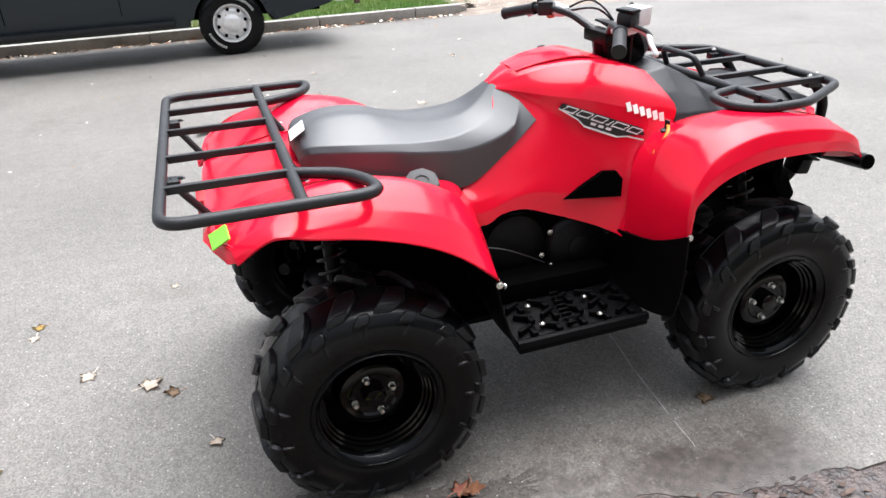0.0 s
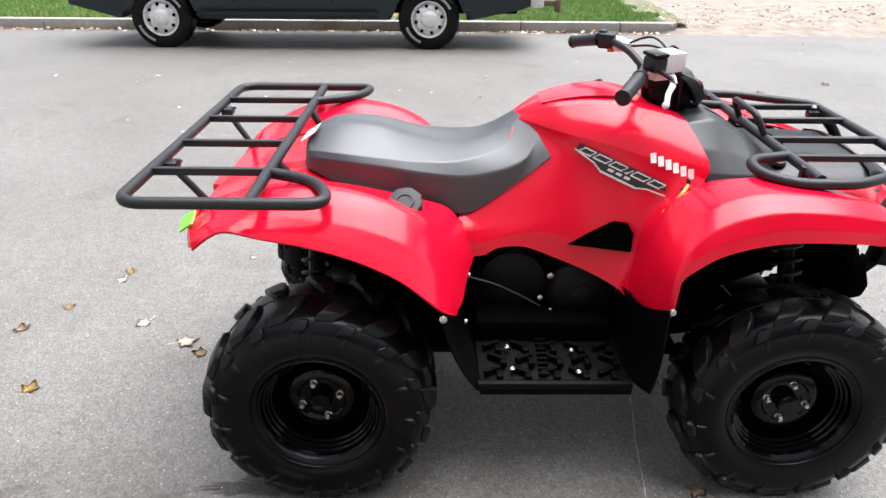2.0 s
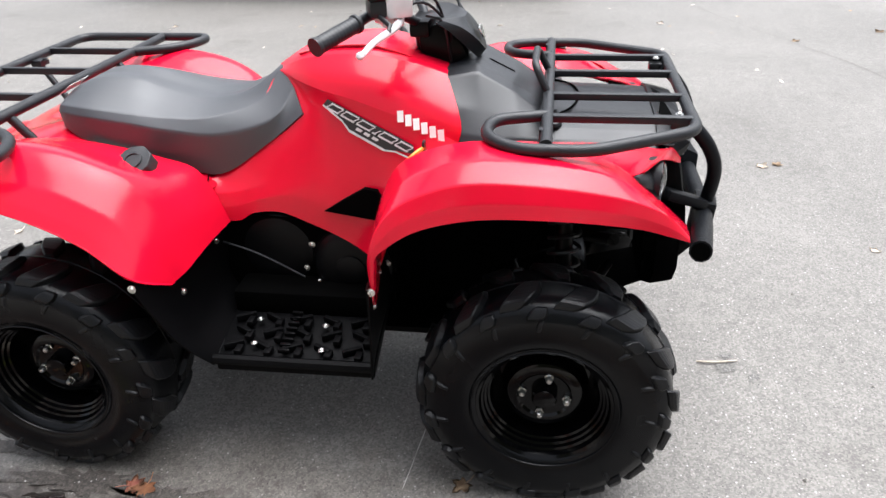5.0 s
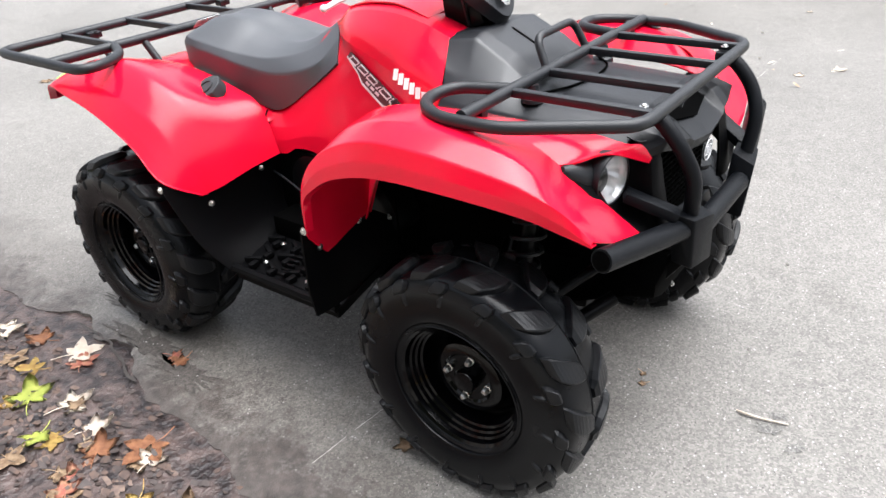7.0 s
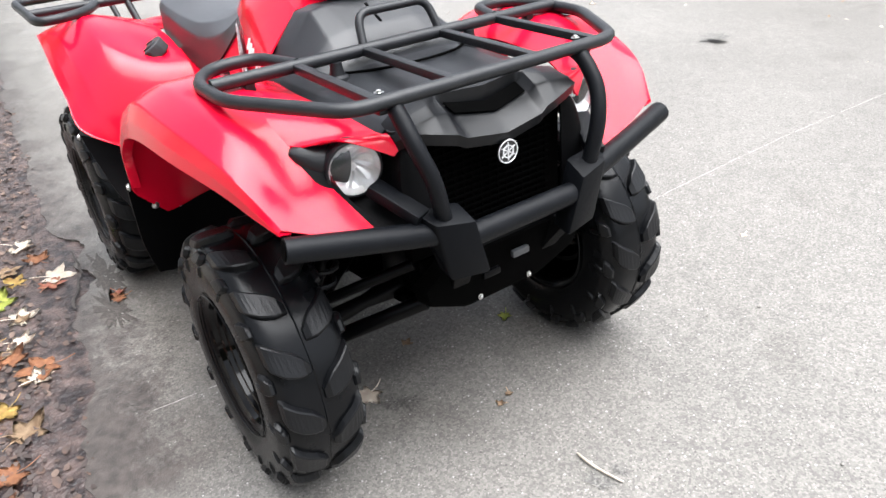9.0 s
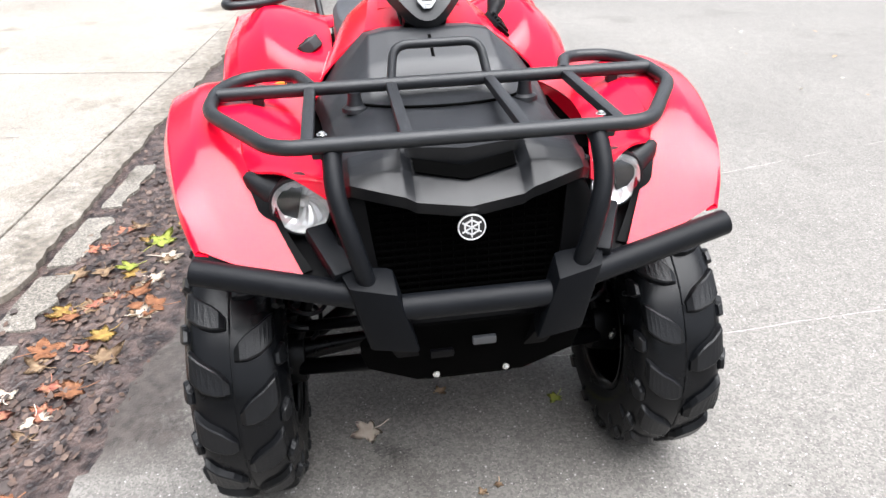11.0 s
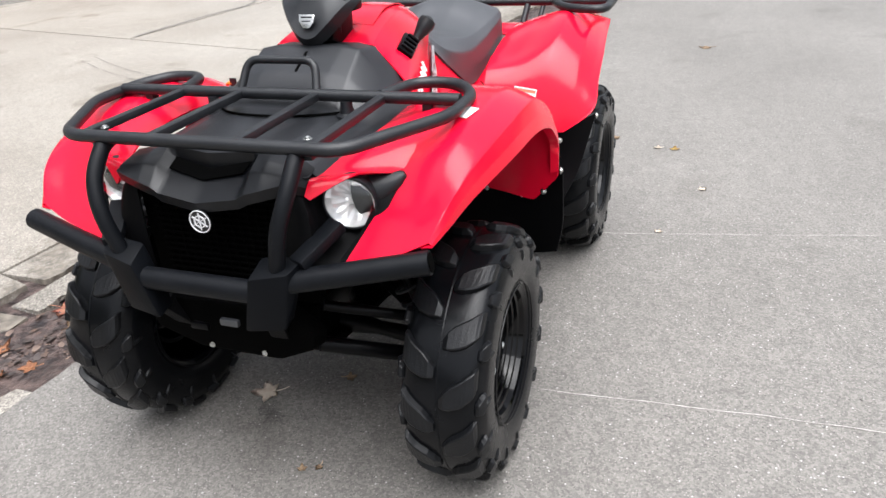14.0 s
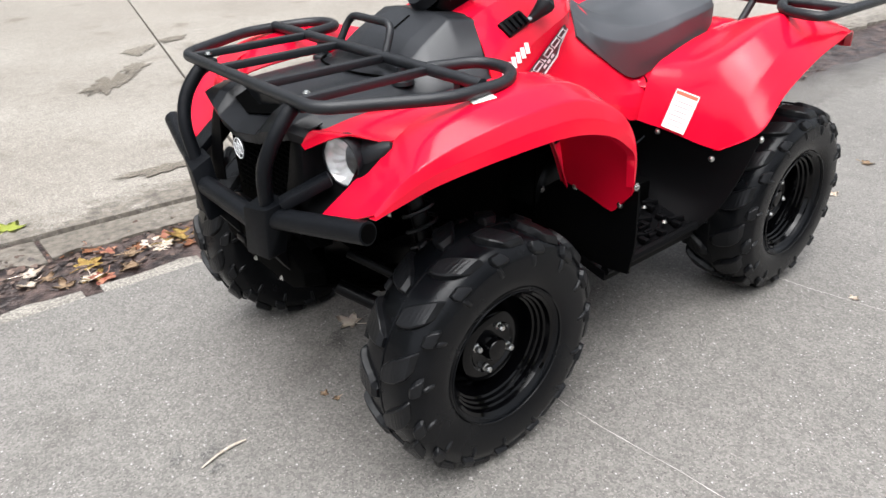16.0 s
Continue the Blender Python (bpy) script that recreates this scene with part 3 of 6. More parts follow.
S_SIDE = [(-0.7, 0.112, 0.838), (-0.668, 0.167, 0.87), (-0.575, 0.201, 0.87), (-0.46, 0.206, 0.857), (-0.35, 0.201, 0.838), (-0.22, 0.189, 0.827), (-0.085, 0.165, 0.862), (-0.04, 0.105, 0.925)]
S_LOW = [(-.695, .12, .826), (-.655, .175, .826), (-.57, .205, .797), (-.45, .208, .764), (-.34, .203, .738), (-.232, .192, .718), (-.10, .175, .800), (-.006, .158, .874)]
bm = bmesh.new()
S_EDGE = [tuple(Vector(e).lerp(Vector((x, min(.06, e[1] * .5), z + .002)), .5) + Vector((0, 0, .0025))) for e, (x, _, z) in zip(S_EDGE2, S_TOP)]
ring = [side(S_LOW, -1), side(S_SIDE, -1), side(S_EDGE2, -1), side(S_EDGE, -1), [(x, -.06, z + .002) for x, _, z in S_TOP], S_TOP, [(x, .06, z + .002) for x, _, z in S_TOP], side(S_EDGE, 1), side(S_EDGE2, 1), side(S_SIDE, 1), side(S_LOW, 1)]
ring[4][-1], ring[6][-1] = (-.093, -.02, .963), (-.093, .02, .963)
sg = creased(ring, 48, (.8, .96, .92, .4, .2, .2, .4, .92, .96, .8))
sn = skin(bm, sg, 0.012, (-.35, 0, .6))
seat = part("seat", bm, VINYL, quad, "grey-black vinyl saddle seat", sharp=50)
bm = bmesh.new()
patch(bm, sg, sn, (-.678, -.055, .892), (0.1, 1, 0), (0.085, 0.05), 0.008, 0.001)
part("seat_label", bm, WHITE, seat, "white paper label")

# deck behind and below the seat
bm = bmesh.new()
skin(bm, surface([[(-.60, -.24, .80), (-.70, -.24, .82), (-.82, -.24, .80), (-.955, -.25, .76)], [(-.60, -.12, .81), (-.72, -.12, .82), (-.83, -.13, .80), (-.965, -.13, .755)], [(-.60, 0, .80), (-.72, 0, .805), (-.84, 0, .79), (-.965, 0, .75)], [(-.60, .12, .81), (-.72, .12, .82), (-.83, .13, .80), (-.965, .13, .755)], [(-.60, .24, .80), (-.70, .24, .82), (-.82, .24, .80), (-.955, .25, .76)]], 16, 16), 0.004, (-.8, 0, .3))
part("rear_deck", bm, RED, quad)
bm = bmesh.new()
box(bm, (-.972, 0, .725), (.03, .16, .06), None, .008)
part("tail_lamp", bm, RED_DARK, quad, "red tail lamp")

# fuel cap on the right rear fender
bm = bmesh.new()
ring = [(math.cos(k * math.tau / 16) * (0.045 + 0.004 * (k % 2)), math.sin(k * math.tau / 16) * (0.045 + 0.004 * (k % 2)), 0) for k in range(16)]
prism(bm, ring, (0, 0, .038), .004)
revolve(bm, [(.026, .038), (.026, .042), (.020, .042), (.020, .039)], (0, 0, 0), "z", seg=20)
bmesh.ops.transform(bm, matrix=Matrix.Translation((-.402, -.287, .764)) @ pose(0, 0, 0, 32, -6, 0), verts=bm.verts)
part("fuel_cap", bm, CAP, quad, "round black fuel cap")

# stickers
g, n_ = fender_grids[1]
bm = bmesh.new()
o, u, v, n = patch(bm, g, n_, (-.305, .345, .628), (-.05, -0.2, -1), (.116, .074), .003, .001)
warning = part("warning_label", bm, WHITE, quad, "white printed warning label")
bm = bmesh.new()
for k in range(6):
    c = o + u * (-.026 + k * .014) + n * .0012
    a, b = u * .0012, v * (.030 - .004 * (k % 3))
    prism(bm, [c - a - b, c + a - b, c + a + b, c - a + b], n * .0006)
part("print_line", bm, PRINT, warning)
bm = bmesh.new()
c = o + u * -.049 + n * .0012
prism(bm, [c - u * .005 - v * .034, c + u * .005 - v * .034, c + u * .005 + v * .034, c - u * .005 + v * .034], n * .0006)
part("print_band", bm, PRINT_RED, warning)
bm = bmesh.new()
prism(bm, [(-.914, -.433, .818), (-.954, -.413, .790), (-.950, -.458, .770), (-.910, -.480, .802)], (-.004, -.004, .003))
part("green_sticker", bm, GREEN, quad, "bright green diamond sticker")
g, n_ = fender_grids[-1]

# black cover ahead of the handlebar, and the hood
bm = bmesh.new()
C_BACK = [(.335, .0, .975), (.345, .10, .975), (.36, .142, .968), (.395, .205, .915), (.405, .245, .86), (.40, .262, .825)]
C_TOP = [(.43, .0, .985), (.43, .09, .985), (.435, .132, .978), (.45, .20, .905), (.46, .245, .855), (.46, .262, .825)]
C_FACE = [(.52, .0, .94), (.52, .09, .94), (.525, .14, .93), (.535, .20, .885), (.54, .235, .85), (.54, .25, .825)]
C_FOOT = [(.60, .0, .882), (.60, .09, .882), (.60, .14, .876), (.60, .19, .862), (.61, .225, .845), (.61, .245, .825)]
C_HOOD = [(.74, .0, .878), (.74, .09, .877), (.74, .14, .872), (.74, .185, .858), (.74, .215, .846), (.74, .24, .832)]
C_LIP = [(.864, .0, .872), (.864, .09, .871), (.864, .14, .866), (.864, .178, .854), (.864, .205, .840), (.86, .225, .825)]
rows = [C_BACK, C_TOP, C_FACE, C_FOOT, C_HOOD, C_LIP]
full = [side(r[:0:-1], -1) + side(r, 1) for r in rows]
lines = [[r[k] for r in full] for k in range(len(full[0]))]
cut = (0, .10, .35, .65, .90)
mesh = [[Vector(p) for p in line] for line in lines]
mesh = [[p.lerp(q, t) for p, q in zip(a, c)] for a, c in zip(mesh, mesh[1:]) for t in cut] + [mesh[-1]]
mesh = [[p.lerp(q, t) for p, q in zip(row, row[1:]) for t in cut] + [row[-1]] for row in mesh]
skin(bm, mesh, 0.005, (.5, 0, .5))
cover = part("front_cover", bm, COVER, quad, "matt black plastic front cover", sharp=40)
bm = bmesh.new()
box(bm, (.484, 0, .9565), (.072, .007, .007), pose(0, 0, 0, 0, 26.6, 0), .002)
part("cover_seam", bm, DARK, cover)
# hood lid lines
bm = bmesh.new()
tube(bm, spline([(.60, -.17, .875), (.66, -.10, .882), (.68, 0, .884), (.66, .10, .882), (.60, .17, .875)], 24), .003, 6)
part("hood_seam", bm, DARK, cover)

# nose: brow above the grille with a scoop, cheeks and grille
bm = bmesh.new()
N_ROWS = [
    [(.858, .878), (.884, .870), (.886, .836), (.920, .824), (.958, .792), (.950, .768)],
    [(.858, .877), (.870, .873), (.872, .850), (.905, .838), (.953, .805), (.945, .782)],
    [(.858, .876), (.868, .874), (.880, .868), (.915, .850), (.950, .815), (.942, .791)],
    [(.858, .872), (.875, .869), (.890, .865), (.920, .852), (.947, .823), (.939, .799)],
    [(.858, .858), (.875, .855), (.890, .852), (.915, .846), (.935, .838), (.927, .814)],
    [(.858, .842), (.870, .838), (.880, .834), (.895, .828), (.905, .820), (.900, .800)]]
N_OUT = [0, .092, .110, .140, .200, .222]
lines = [[(x, sy * w, z) for x, z in row] for sy, w, row in [(-1, w, r) for w, r in zip(N_OUT[:0:-1], N_ROWS[:0:-1])] + [(1, w, r) for w, r in zip(N_OUT, N_ROWS)]]
flat = [[Vector(p) for p in line] for line in lines]
grid = []
for a, b in zip(flat, flat[1:]):
    for t in (0, .12, .5, .88):
        grid.append([p.lerp(q, t) for p, q in zip(a, b)])
grid.append(flat[-1])
grid = [[a.lerp(c, t) for a, c in zip(row, row[1:]) for t in (0, .12, .5, .88)] + [row[-1]] for row in grid]
skin(bm, grid, 0.005, (.7, 0, .7))
brow = part("nose_brow", bm, GUARD_SHEEN, quad, "black plastic nose with air scoop", sharp=35)
# flat near-black plate stands in for the shade inside a deeper scoop
bm = bmesh.new()
prism(bm, [(.8745, -.09, .853), (.8885, 0, .838), (.8745, .09, .853), (.9065, .088, .8405), (.9225, 0, .8262), (.9065, -.088, .8405)], (.001, 0, .0018))
part("scoop", bm, DARK, brow, "near-black plate painting the scoop shade")
# grille and its backing: shade behind the bumper is put into their black
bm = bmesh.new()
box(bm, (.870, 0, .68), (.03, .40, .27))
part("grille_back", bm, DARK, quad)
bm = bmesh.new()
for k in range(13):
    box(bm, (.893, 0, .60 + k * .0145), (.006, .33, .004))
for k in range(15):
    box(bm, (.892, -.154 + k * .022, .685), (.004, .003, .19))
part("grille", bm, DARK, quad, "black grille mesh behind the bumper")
# round badge
bm = bmesh.new()
revolve(bm, [(.025, 0), (.025, .003), (.001, .003)], (.953, 0, .752), "x", seg=28)
badge = part("nose_badge", bm, BADGE, quad, "round black badge with silver rim")
bm = bmesh.new()
tube(bm, [(.957, .0235 * math.cos(k * math.tau / 32), .752 + .0235 * math.sin(k * math.tau / 32)) for k in range(32)], .0013, 6, True)
for k in range(3):
    box(bm, (.957, 0, .752), (.003, .038, .0020), pose(0, 0, 0, 30 + 60 * k, 0, 0))
for k in range(6):
    a = radians(60 * k)
    box(bm, (.957, .012 * math.cos(a), .752 + .012 * math.sin(a)), (.003, .0024, .011), pose(0, 0, 0, 60 * k, 0, 0))
part("badge_mark", bm, SILVER, badge, "silver plain marks")

for s in (-1, 1):
    # cheek between grille and lamp
    bm = bmesh.new()
    K_A = side([(.90, .185, .835), (.915, .178, .80), (.925, .172, .74), (.935, .165, .68), (.94, .16, .62)], s)
    K_B = side([(.90, .205, .818), (.915, .222, .78), (.925, .230, .73), (.94, .222, .68), (.95, .20, .62)], s)
    K_C = side([(.865, .225, .812), (.855, .232, .78), (.865, .240, .73), (.905, .245, .685), (.937, .29, .65)], s)
    K_D = side([(.80, .31, .81), (.775, .34, .79), (.79, .345, .73), (.86, .335, .69), (.926, .31, .658)], s)
    skin(bm, surface([K_A, K_B, K_C, K_D], 20, 12), .005, (.6, 0, .7))
    part("cheek", bm, GUARD, quad, sharp=30)
    # lamp pocket: black horn running back to a point on the fender
    bm = bmesh.new()
    c = Vector((.858, s * .289, .775))
    tube(bm, side([(.806, .292, .773), (.806, .312, .778), (.806, .346, .792), (.802, .374, .810), (.799, .386, .819)], s), [.047, .046, .036, .020, .007], 18)
    part("lamp_horn", bm, BLACK, quad)
    # dark panel between the lamp's outer side and the fender's edge
    bm = bmesh.new()
    skin(bm, surface([side([(.800, .388, .820), (.842, .368, .776), (.882, .350, .722), (.922, .318, .668)], s), side([(.812, .345, .800), (.848, .334, .775), (.872, .316, .728), (.915, .280, .676)], s)], 14, 3), .004, (.6, 0, .7))
    part("lamp_trim", bm, GUARD, quad)
    lamp = bmesh.new()
    aim = Vector((1.0, s * .17, -.01)).to_track_quat("Z", "Y").to_matrix().to_4x4() @ Matrix.Scale(.89, 4)
    revolve(lamp, [(.050, -.06), (.062, -.03), (.064, .0), (.062, .008), (.058, .008), (.057, .0)], (0, 0, 0), "z", seg=32, cap=False)
    bmesh.ops.transform(lamp, matrix=Matrix.Translation(c) @ aim, verts=lamp.verts)
    headlamp = part("headlamp", lamp, BLACK, quad, "round clear headlamp in black housing")
    bm = bmesh.new()
    rings = [[(.008, -.034)] * 24, [(.020, -.030), (.021, -.0265)] * 12, [(.035, -.019), (.034, -.0155)] * 12, [(.048, -.006), (.047, -.0095)] * 12, [(.057, .006)] * 24]
    made = [[bm.verts.new((rr * math.cos((k + .5 * (i % 2)) * math.tau / 24), rr * math.sin((k + .5 * (i % 2)) * math.tau / 24), h)) for k, (rr, h) in enumerate(ring)] for i, ring in enumerate(rings)]
    for a, b in zip(made, made[1:]):
        for k in range(24):
            bm.faces.new((a[k], a[(k + 1) % 24], b[k]))
            bm.faces.new((a[(k + 1) % 24], b[(k + 1) % 24], b[k]))
    bm.faces.new(made[0])
    revolve(bm, [(.010, -.040), (.010, -.014), (.006, -.010), (.001, -.010)], (0, 0, 0), "z", seg=12)
    bmesh.ops.transform(bm, matrix=Matrix.Translation(c) @ aim, verts=bm.verts)
    part("reflector", bm, CHROME, headlamp, "silver faceted lamp reflector", sharp=14)
    bm = bmesh.new()
    revolve(bm, [(.057, .007), (.050, .014), (.032, .020), (.012, .0225), (.001, .023), (.001, .021), (.012, .0205), (.032, .018), (.050, .012), (.057, .005), (.057, .007)], (0, 0, 0), "z", seg=32, cap=False)
    bmesh.ops.transform(bm, matrix=Matrix.Translation(c) @ aim, verts=bm.verts)
    lens = part("lens", bm, GLASS, headlamp, "clear lamp glass")
    lens.visible_shadow = False
    # strut cover from the bumper bracket up to the lamp
    bm = bmesh.new()
    a, b = Vector((.978, s * .222, .692)), Vector((.880, s * .268, .738))
    lie = (b - a).to_track_quat("X", "Z").to_matrix().to_4x4()
    box(bm, a.lerp(b, .5), ((b - a).length, .042, .024), lie, .006)
    part("lamp_strut_cover", bm, BUMPER, quad)
    # ring plug beside the hood
    bm = bmesh.new()
    revolve(bm, [(.012, 0), (.012, .003), (.008, .003), (.007, .001), (.001, .001)], (.885, s * .213, .834), "z", seg=16)
    part("hood_plug", bm, BLACK, quad)

# bumper
bumper = tagged(new("front_bumper"))
bumper.parent = quad
tubes("bumper_tube", [[(1.0, -.13, .632), (1.0, .13, .632)]], .024, BUMPER, bumper)
for s in (-1, 1):
    tubes("bumper_tube", [side([(.985, .20, .655), (.962, .33, .678), (.932, .478, .703)], s)], .024, BUMPER, bumper)
    # dark disc on the closed tube end, painting the shade of an open mouth
    bm = bmesh.new()
    revolve(bm, [(.019, 0), (.0195, .002), (.001, .002)], (0, 0, 0), "z", seg=16)
    d = Vector((-.03, s * .148, .025)).normalized()
    bmesh.ops.transform(bm, matrix=Matrix.Translation(Vector((.932, s * .478, .703)) + d * .0005) @ d.to_track_quat("Z", "Y").to_matrix().to_4x4(), verts=bm.verts)
    part("tube_mouth", bm, DARK, bumper)
    bm = bmesh.new()
    for p in side([(1.013, .218, .686), (1.028, .138, .674), (1.022, .104, .548), (1.009, .190, .555), (.962, .236, .704), (.972, .142, .698), (.962, .185, .560), (.970, .108, .556)], s):
        bm.verts.new(p)
    bmesh.ops.convex_hull(bm, input=bm.verts[:])
    bmesh.ops.dissolve_limit(bm, angle_limit=radians(4), verts=bm.verts[:], edges=bm.edges[:])
    bmesh.ops.bevel(bm, geom=bm.edges[:], offset=.005, segments=2, affect="EDGES", profile=.6)
    part("gusset", bm, BRACKET, bumper, "black plastic bracket cover")
    bm = bmesh.new()
    prism(bm, side([(.985, .12, .55), (.985, .165, .55), (.90, .125, .42), (.90, .08, .42)], s), (-.03, 0, .02), .005)
    part("lower_brace", bm, GUARD, bumper)
    tubes("upright", [spline(side([(.908, .222, .896), (.935, .225, .880), (.975, .222, .83), (.997, .205, .765), (.992, .185, .675)], s), 20)], .0165, BUMPER, bumper)
bm = bmesh.new()
box(bm, (.93, 0, .565), (.02, .28, .05), pose(0, 0, 0, 0, -20, 0), .004)
part("cross_plate", bm, GLOSS, bumper)
# skid plate in the same near-zero black, carrying the shade under the nose
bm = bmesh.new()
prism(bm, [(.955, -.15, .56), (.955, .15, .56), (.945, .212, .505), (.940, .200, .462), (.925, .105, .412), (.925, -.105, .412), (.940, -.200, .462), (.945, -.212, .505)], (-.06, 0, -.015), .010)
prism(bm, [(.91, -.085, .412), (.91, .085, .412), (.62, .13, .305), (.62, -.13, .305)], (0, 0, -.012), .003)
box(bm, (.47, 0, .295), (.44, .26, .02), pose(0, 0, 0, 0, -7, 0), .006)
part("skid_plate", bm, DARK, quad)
for y, z, mat in ((-.06, .50, GLOSS), (.02, .520, VINYL)):
    bm = bmesh.new()
    box(bm, (.962, y, z), (.012, .045, .016), None, .004)
    part("hitch_plate", bm, mat, quad)

for y in (-.055, .055):
    screw((.932, y * 1.25, .428), (1, 0, .1), quad, .0045)

# front rack
front_rack = tagged(new("front_rack"))
front_rack.parent = quad
front_rack["label"] = "black steel tube front rack"
ZF = .907
half = [(.925, .0, ZF), (.925, .318, ZF), (.695, .450, ZF), (.545, .450, ZF), (.474, .395, ZF + .006), (.482, .295, ZF + .008), (.605, .258, ZF + .008)]
loop = rounded(side(half[:0:-1], -1) + side(half, 1), .045, 6)
tubes("rack_hoop", [loop], .0135, RACK, front_rack)
tubes("cross_bar", [[(.605, -.44, ZF + .006), (.605, .44, ZF + .006)]], .0135, RACK, front_rack)
for y in (-.262, -.1, .1, .262):
    bm = bmesh.new()
    box(bm, (.765, y, ZF + .004), (.315, .022, .018), None, .005)
    part("rack_slat", bm, RACK, front_rack)
tubes("rack_loop", [rounded([(.605, -.10, ZF + .006), (.57, -.088, .982), (.57, .088, .982), (.605, .10, ZF + .006)], .03, 6)], .0095, RACK, front_rack)
for s in (-1, 1):
    bm = bmesh.new()
    revolve(bm, [(.028, -.004), (.026, .004), (.017, .008), (.014, .020), (.013, .034), (.002, .035)], (.612, s * .175, .870), "z", seg=20)
    part("rack_foot", bm, BLACK, front_rack)
    bm = bmesh.new()
    box(bm, (.60, s * .365, .898), (.022, .022, .05), None, .003)
    part("rack_foot", bm, BLACK, front_rack)
    screw((.895, s * .238, ZF + .008), (0, 0, 1), front_rack, .006)
    bm = bmesh.new()
    box(bm, (.900, s * .240, ZF - .014), (.045, .034, .022), None, .005)
    part("rack_foot", bm, BLACK, front_rack)

# rear rack
rear_rack = tagged(new("rear_rack"))
rear_rack.parent = quad
rear_rack["label"] = "black steel tube rear rack"
ZR = .893
half = [(-1.045, .0, ZR), (-1.045, .57, ZR), (-.573, .57, ZR), (-.578, .49, ZR), (-.63, .41, ZR), (-.745, .36, ZR)]
tubes("rack_hoop", [rounded(side(half[:0:-1], -1) + side(half, 1), .06, 6)], .0145, RACK, rear_rack)
tubes("cross_bar", [[(-.745, -.57, ZR), (-.745, .57, ZR)]], .0145, RACK, rear_rack)
for y in (-.36, -.125, .125, .36):
    bm = bmesh.new()
    box(bm, (-.895, y, ZR + .002), (.29, .018, .02), None, .004)
    part("rack_slat", bm, RACK, rear_rack)
for s in (-1, 1):
    tubes("rack_strut", [side([(-1.03, .27, ZR - .005), (-.94, .25, .76)], s)], .010, RACK, rear_rack)
    tubes("rack_strut", [side([(-.745, .26, ZR - .005), (-.70, .25, .82)], s)], .012, RACK, rear_rack)
    bm = bmesh.new()
    box(bm, (-1.02, s * .27, ZR - .012), (.035, .045, .02), None, .004)
    part("rack_foot", bm, BLACK, rear_rack)
    screw((-1.0, s * .27, ZR - .004), (0, 0, 1), rear_rack, .007, BLACK)
    screw((-.70, s * .29, .835), (0, 0, 1), rear_rack, .008)


# ---- wheels ----
def tyre_profile(width, outer, bead=.152):
    h = width / 2
    return [(bead, h * .70), (bead + .012, h * .86), (bead + .045, h * .99), (bead + .09, h * 1.0), (outer - .045, h * .95), (outer - .024, h * .82), (outer - .012, h * .55), (outer - .008, 0)]


def lug_mesh(arc, q, lo, hi, sweep, widths, high):
    """One rubber lug over part of the tyre's arc on the half q: flat top, sloping flanks, swept along the tread."""
    bm = bmesh.new()
    n, rows = 9, []
    for i in range(n + 1):
        t = i / n
        f = lo + (hi - lo) * t
        j = f * (len(arc) - 1)
        j0 = min(int(j), len(arc) - 2)
        r, y = (arc[j0][m] + (arc[j0 + 1][m] - arc[j0][m]) * (j - j0) for m in (0, 1))
        dr, dy = arc[j0 + 1][0] - arc[j0][0], arc[j0 + 1][1] - arc[j0][1]
        d = math.hypot(dr, dy)
        nr, ny = dy / d, -dr / d
        k = t * (len(widths) - 1)
        k0 = min(int(k), len(widths) - 2)
        wide = (widths[k0] + (widths[k0 + 1] - widths[k0]) * (k - k0)) / r
        ang = sweep * t
        lift = high * min(1, .45 + 6 * t, .25 + 3.2 * (1 - t))
        ring = []
        for da, l in ((-wide - .004 / r, -.002), (-wide, lift * .86), (-wide * .86, lift), (wide * .86, lift), (wide, lift * .86), (wide + .004 / r, -.002)):
            rr, yy = r + nr * l, y + ny * l
            ring.append(bm.verts.new((rr * math.cos(ang + da), q * yy, rr * math.sin(ang + da))))
        rows.append(ring)
    for a, b in zip(rows, rows[1:]):
        for m in range(5):
            bm.faces.new((a[m], a[m + 1], b[m + 1], b[m]))
    bm.faces.new(rows[0])
    bm.faces.new(rows[-1][::-1])
    bmesh.ops.recalc_face_normals(bm, faces=bm.faces)
    me = bpy.data.meshes.new("tread_lug")
    bm.to_mesh(me)
    bm.free()
    me.materials.append(LUG)
    return me


# each lug row: start and end over the arc, sweep, half widths, start angle in pitches, height
LUGS = ((.022, .30, .20, (.010, .024, .028, .028, .027, .020), .0, .0140), (.285, .455, .06, (.010, .017, .018, .014), .88, .0105), (.47, .62, .03, (.003, .004, .003), .88, .0040))


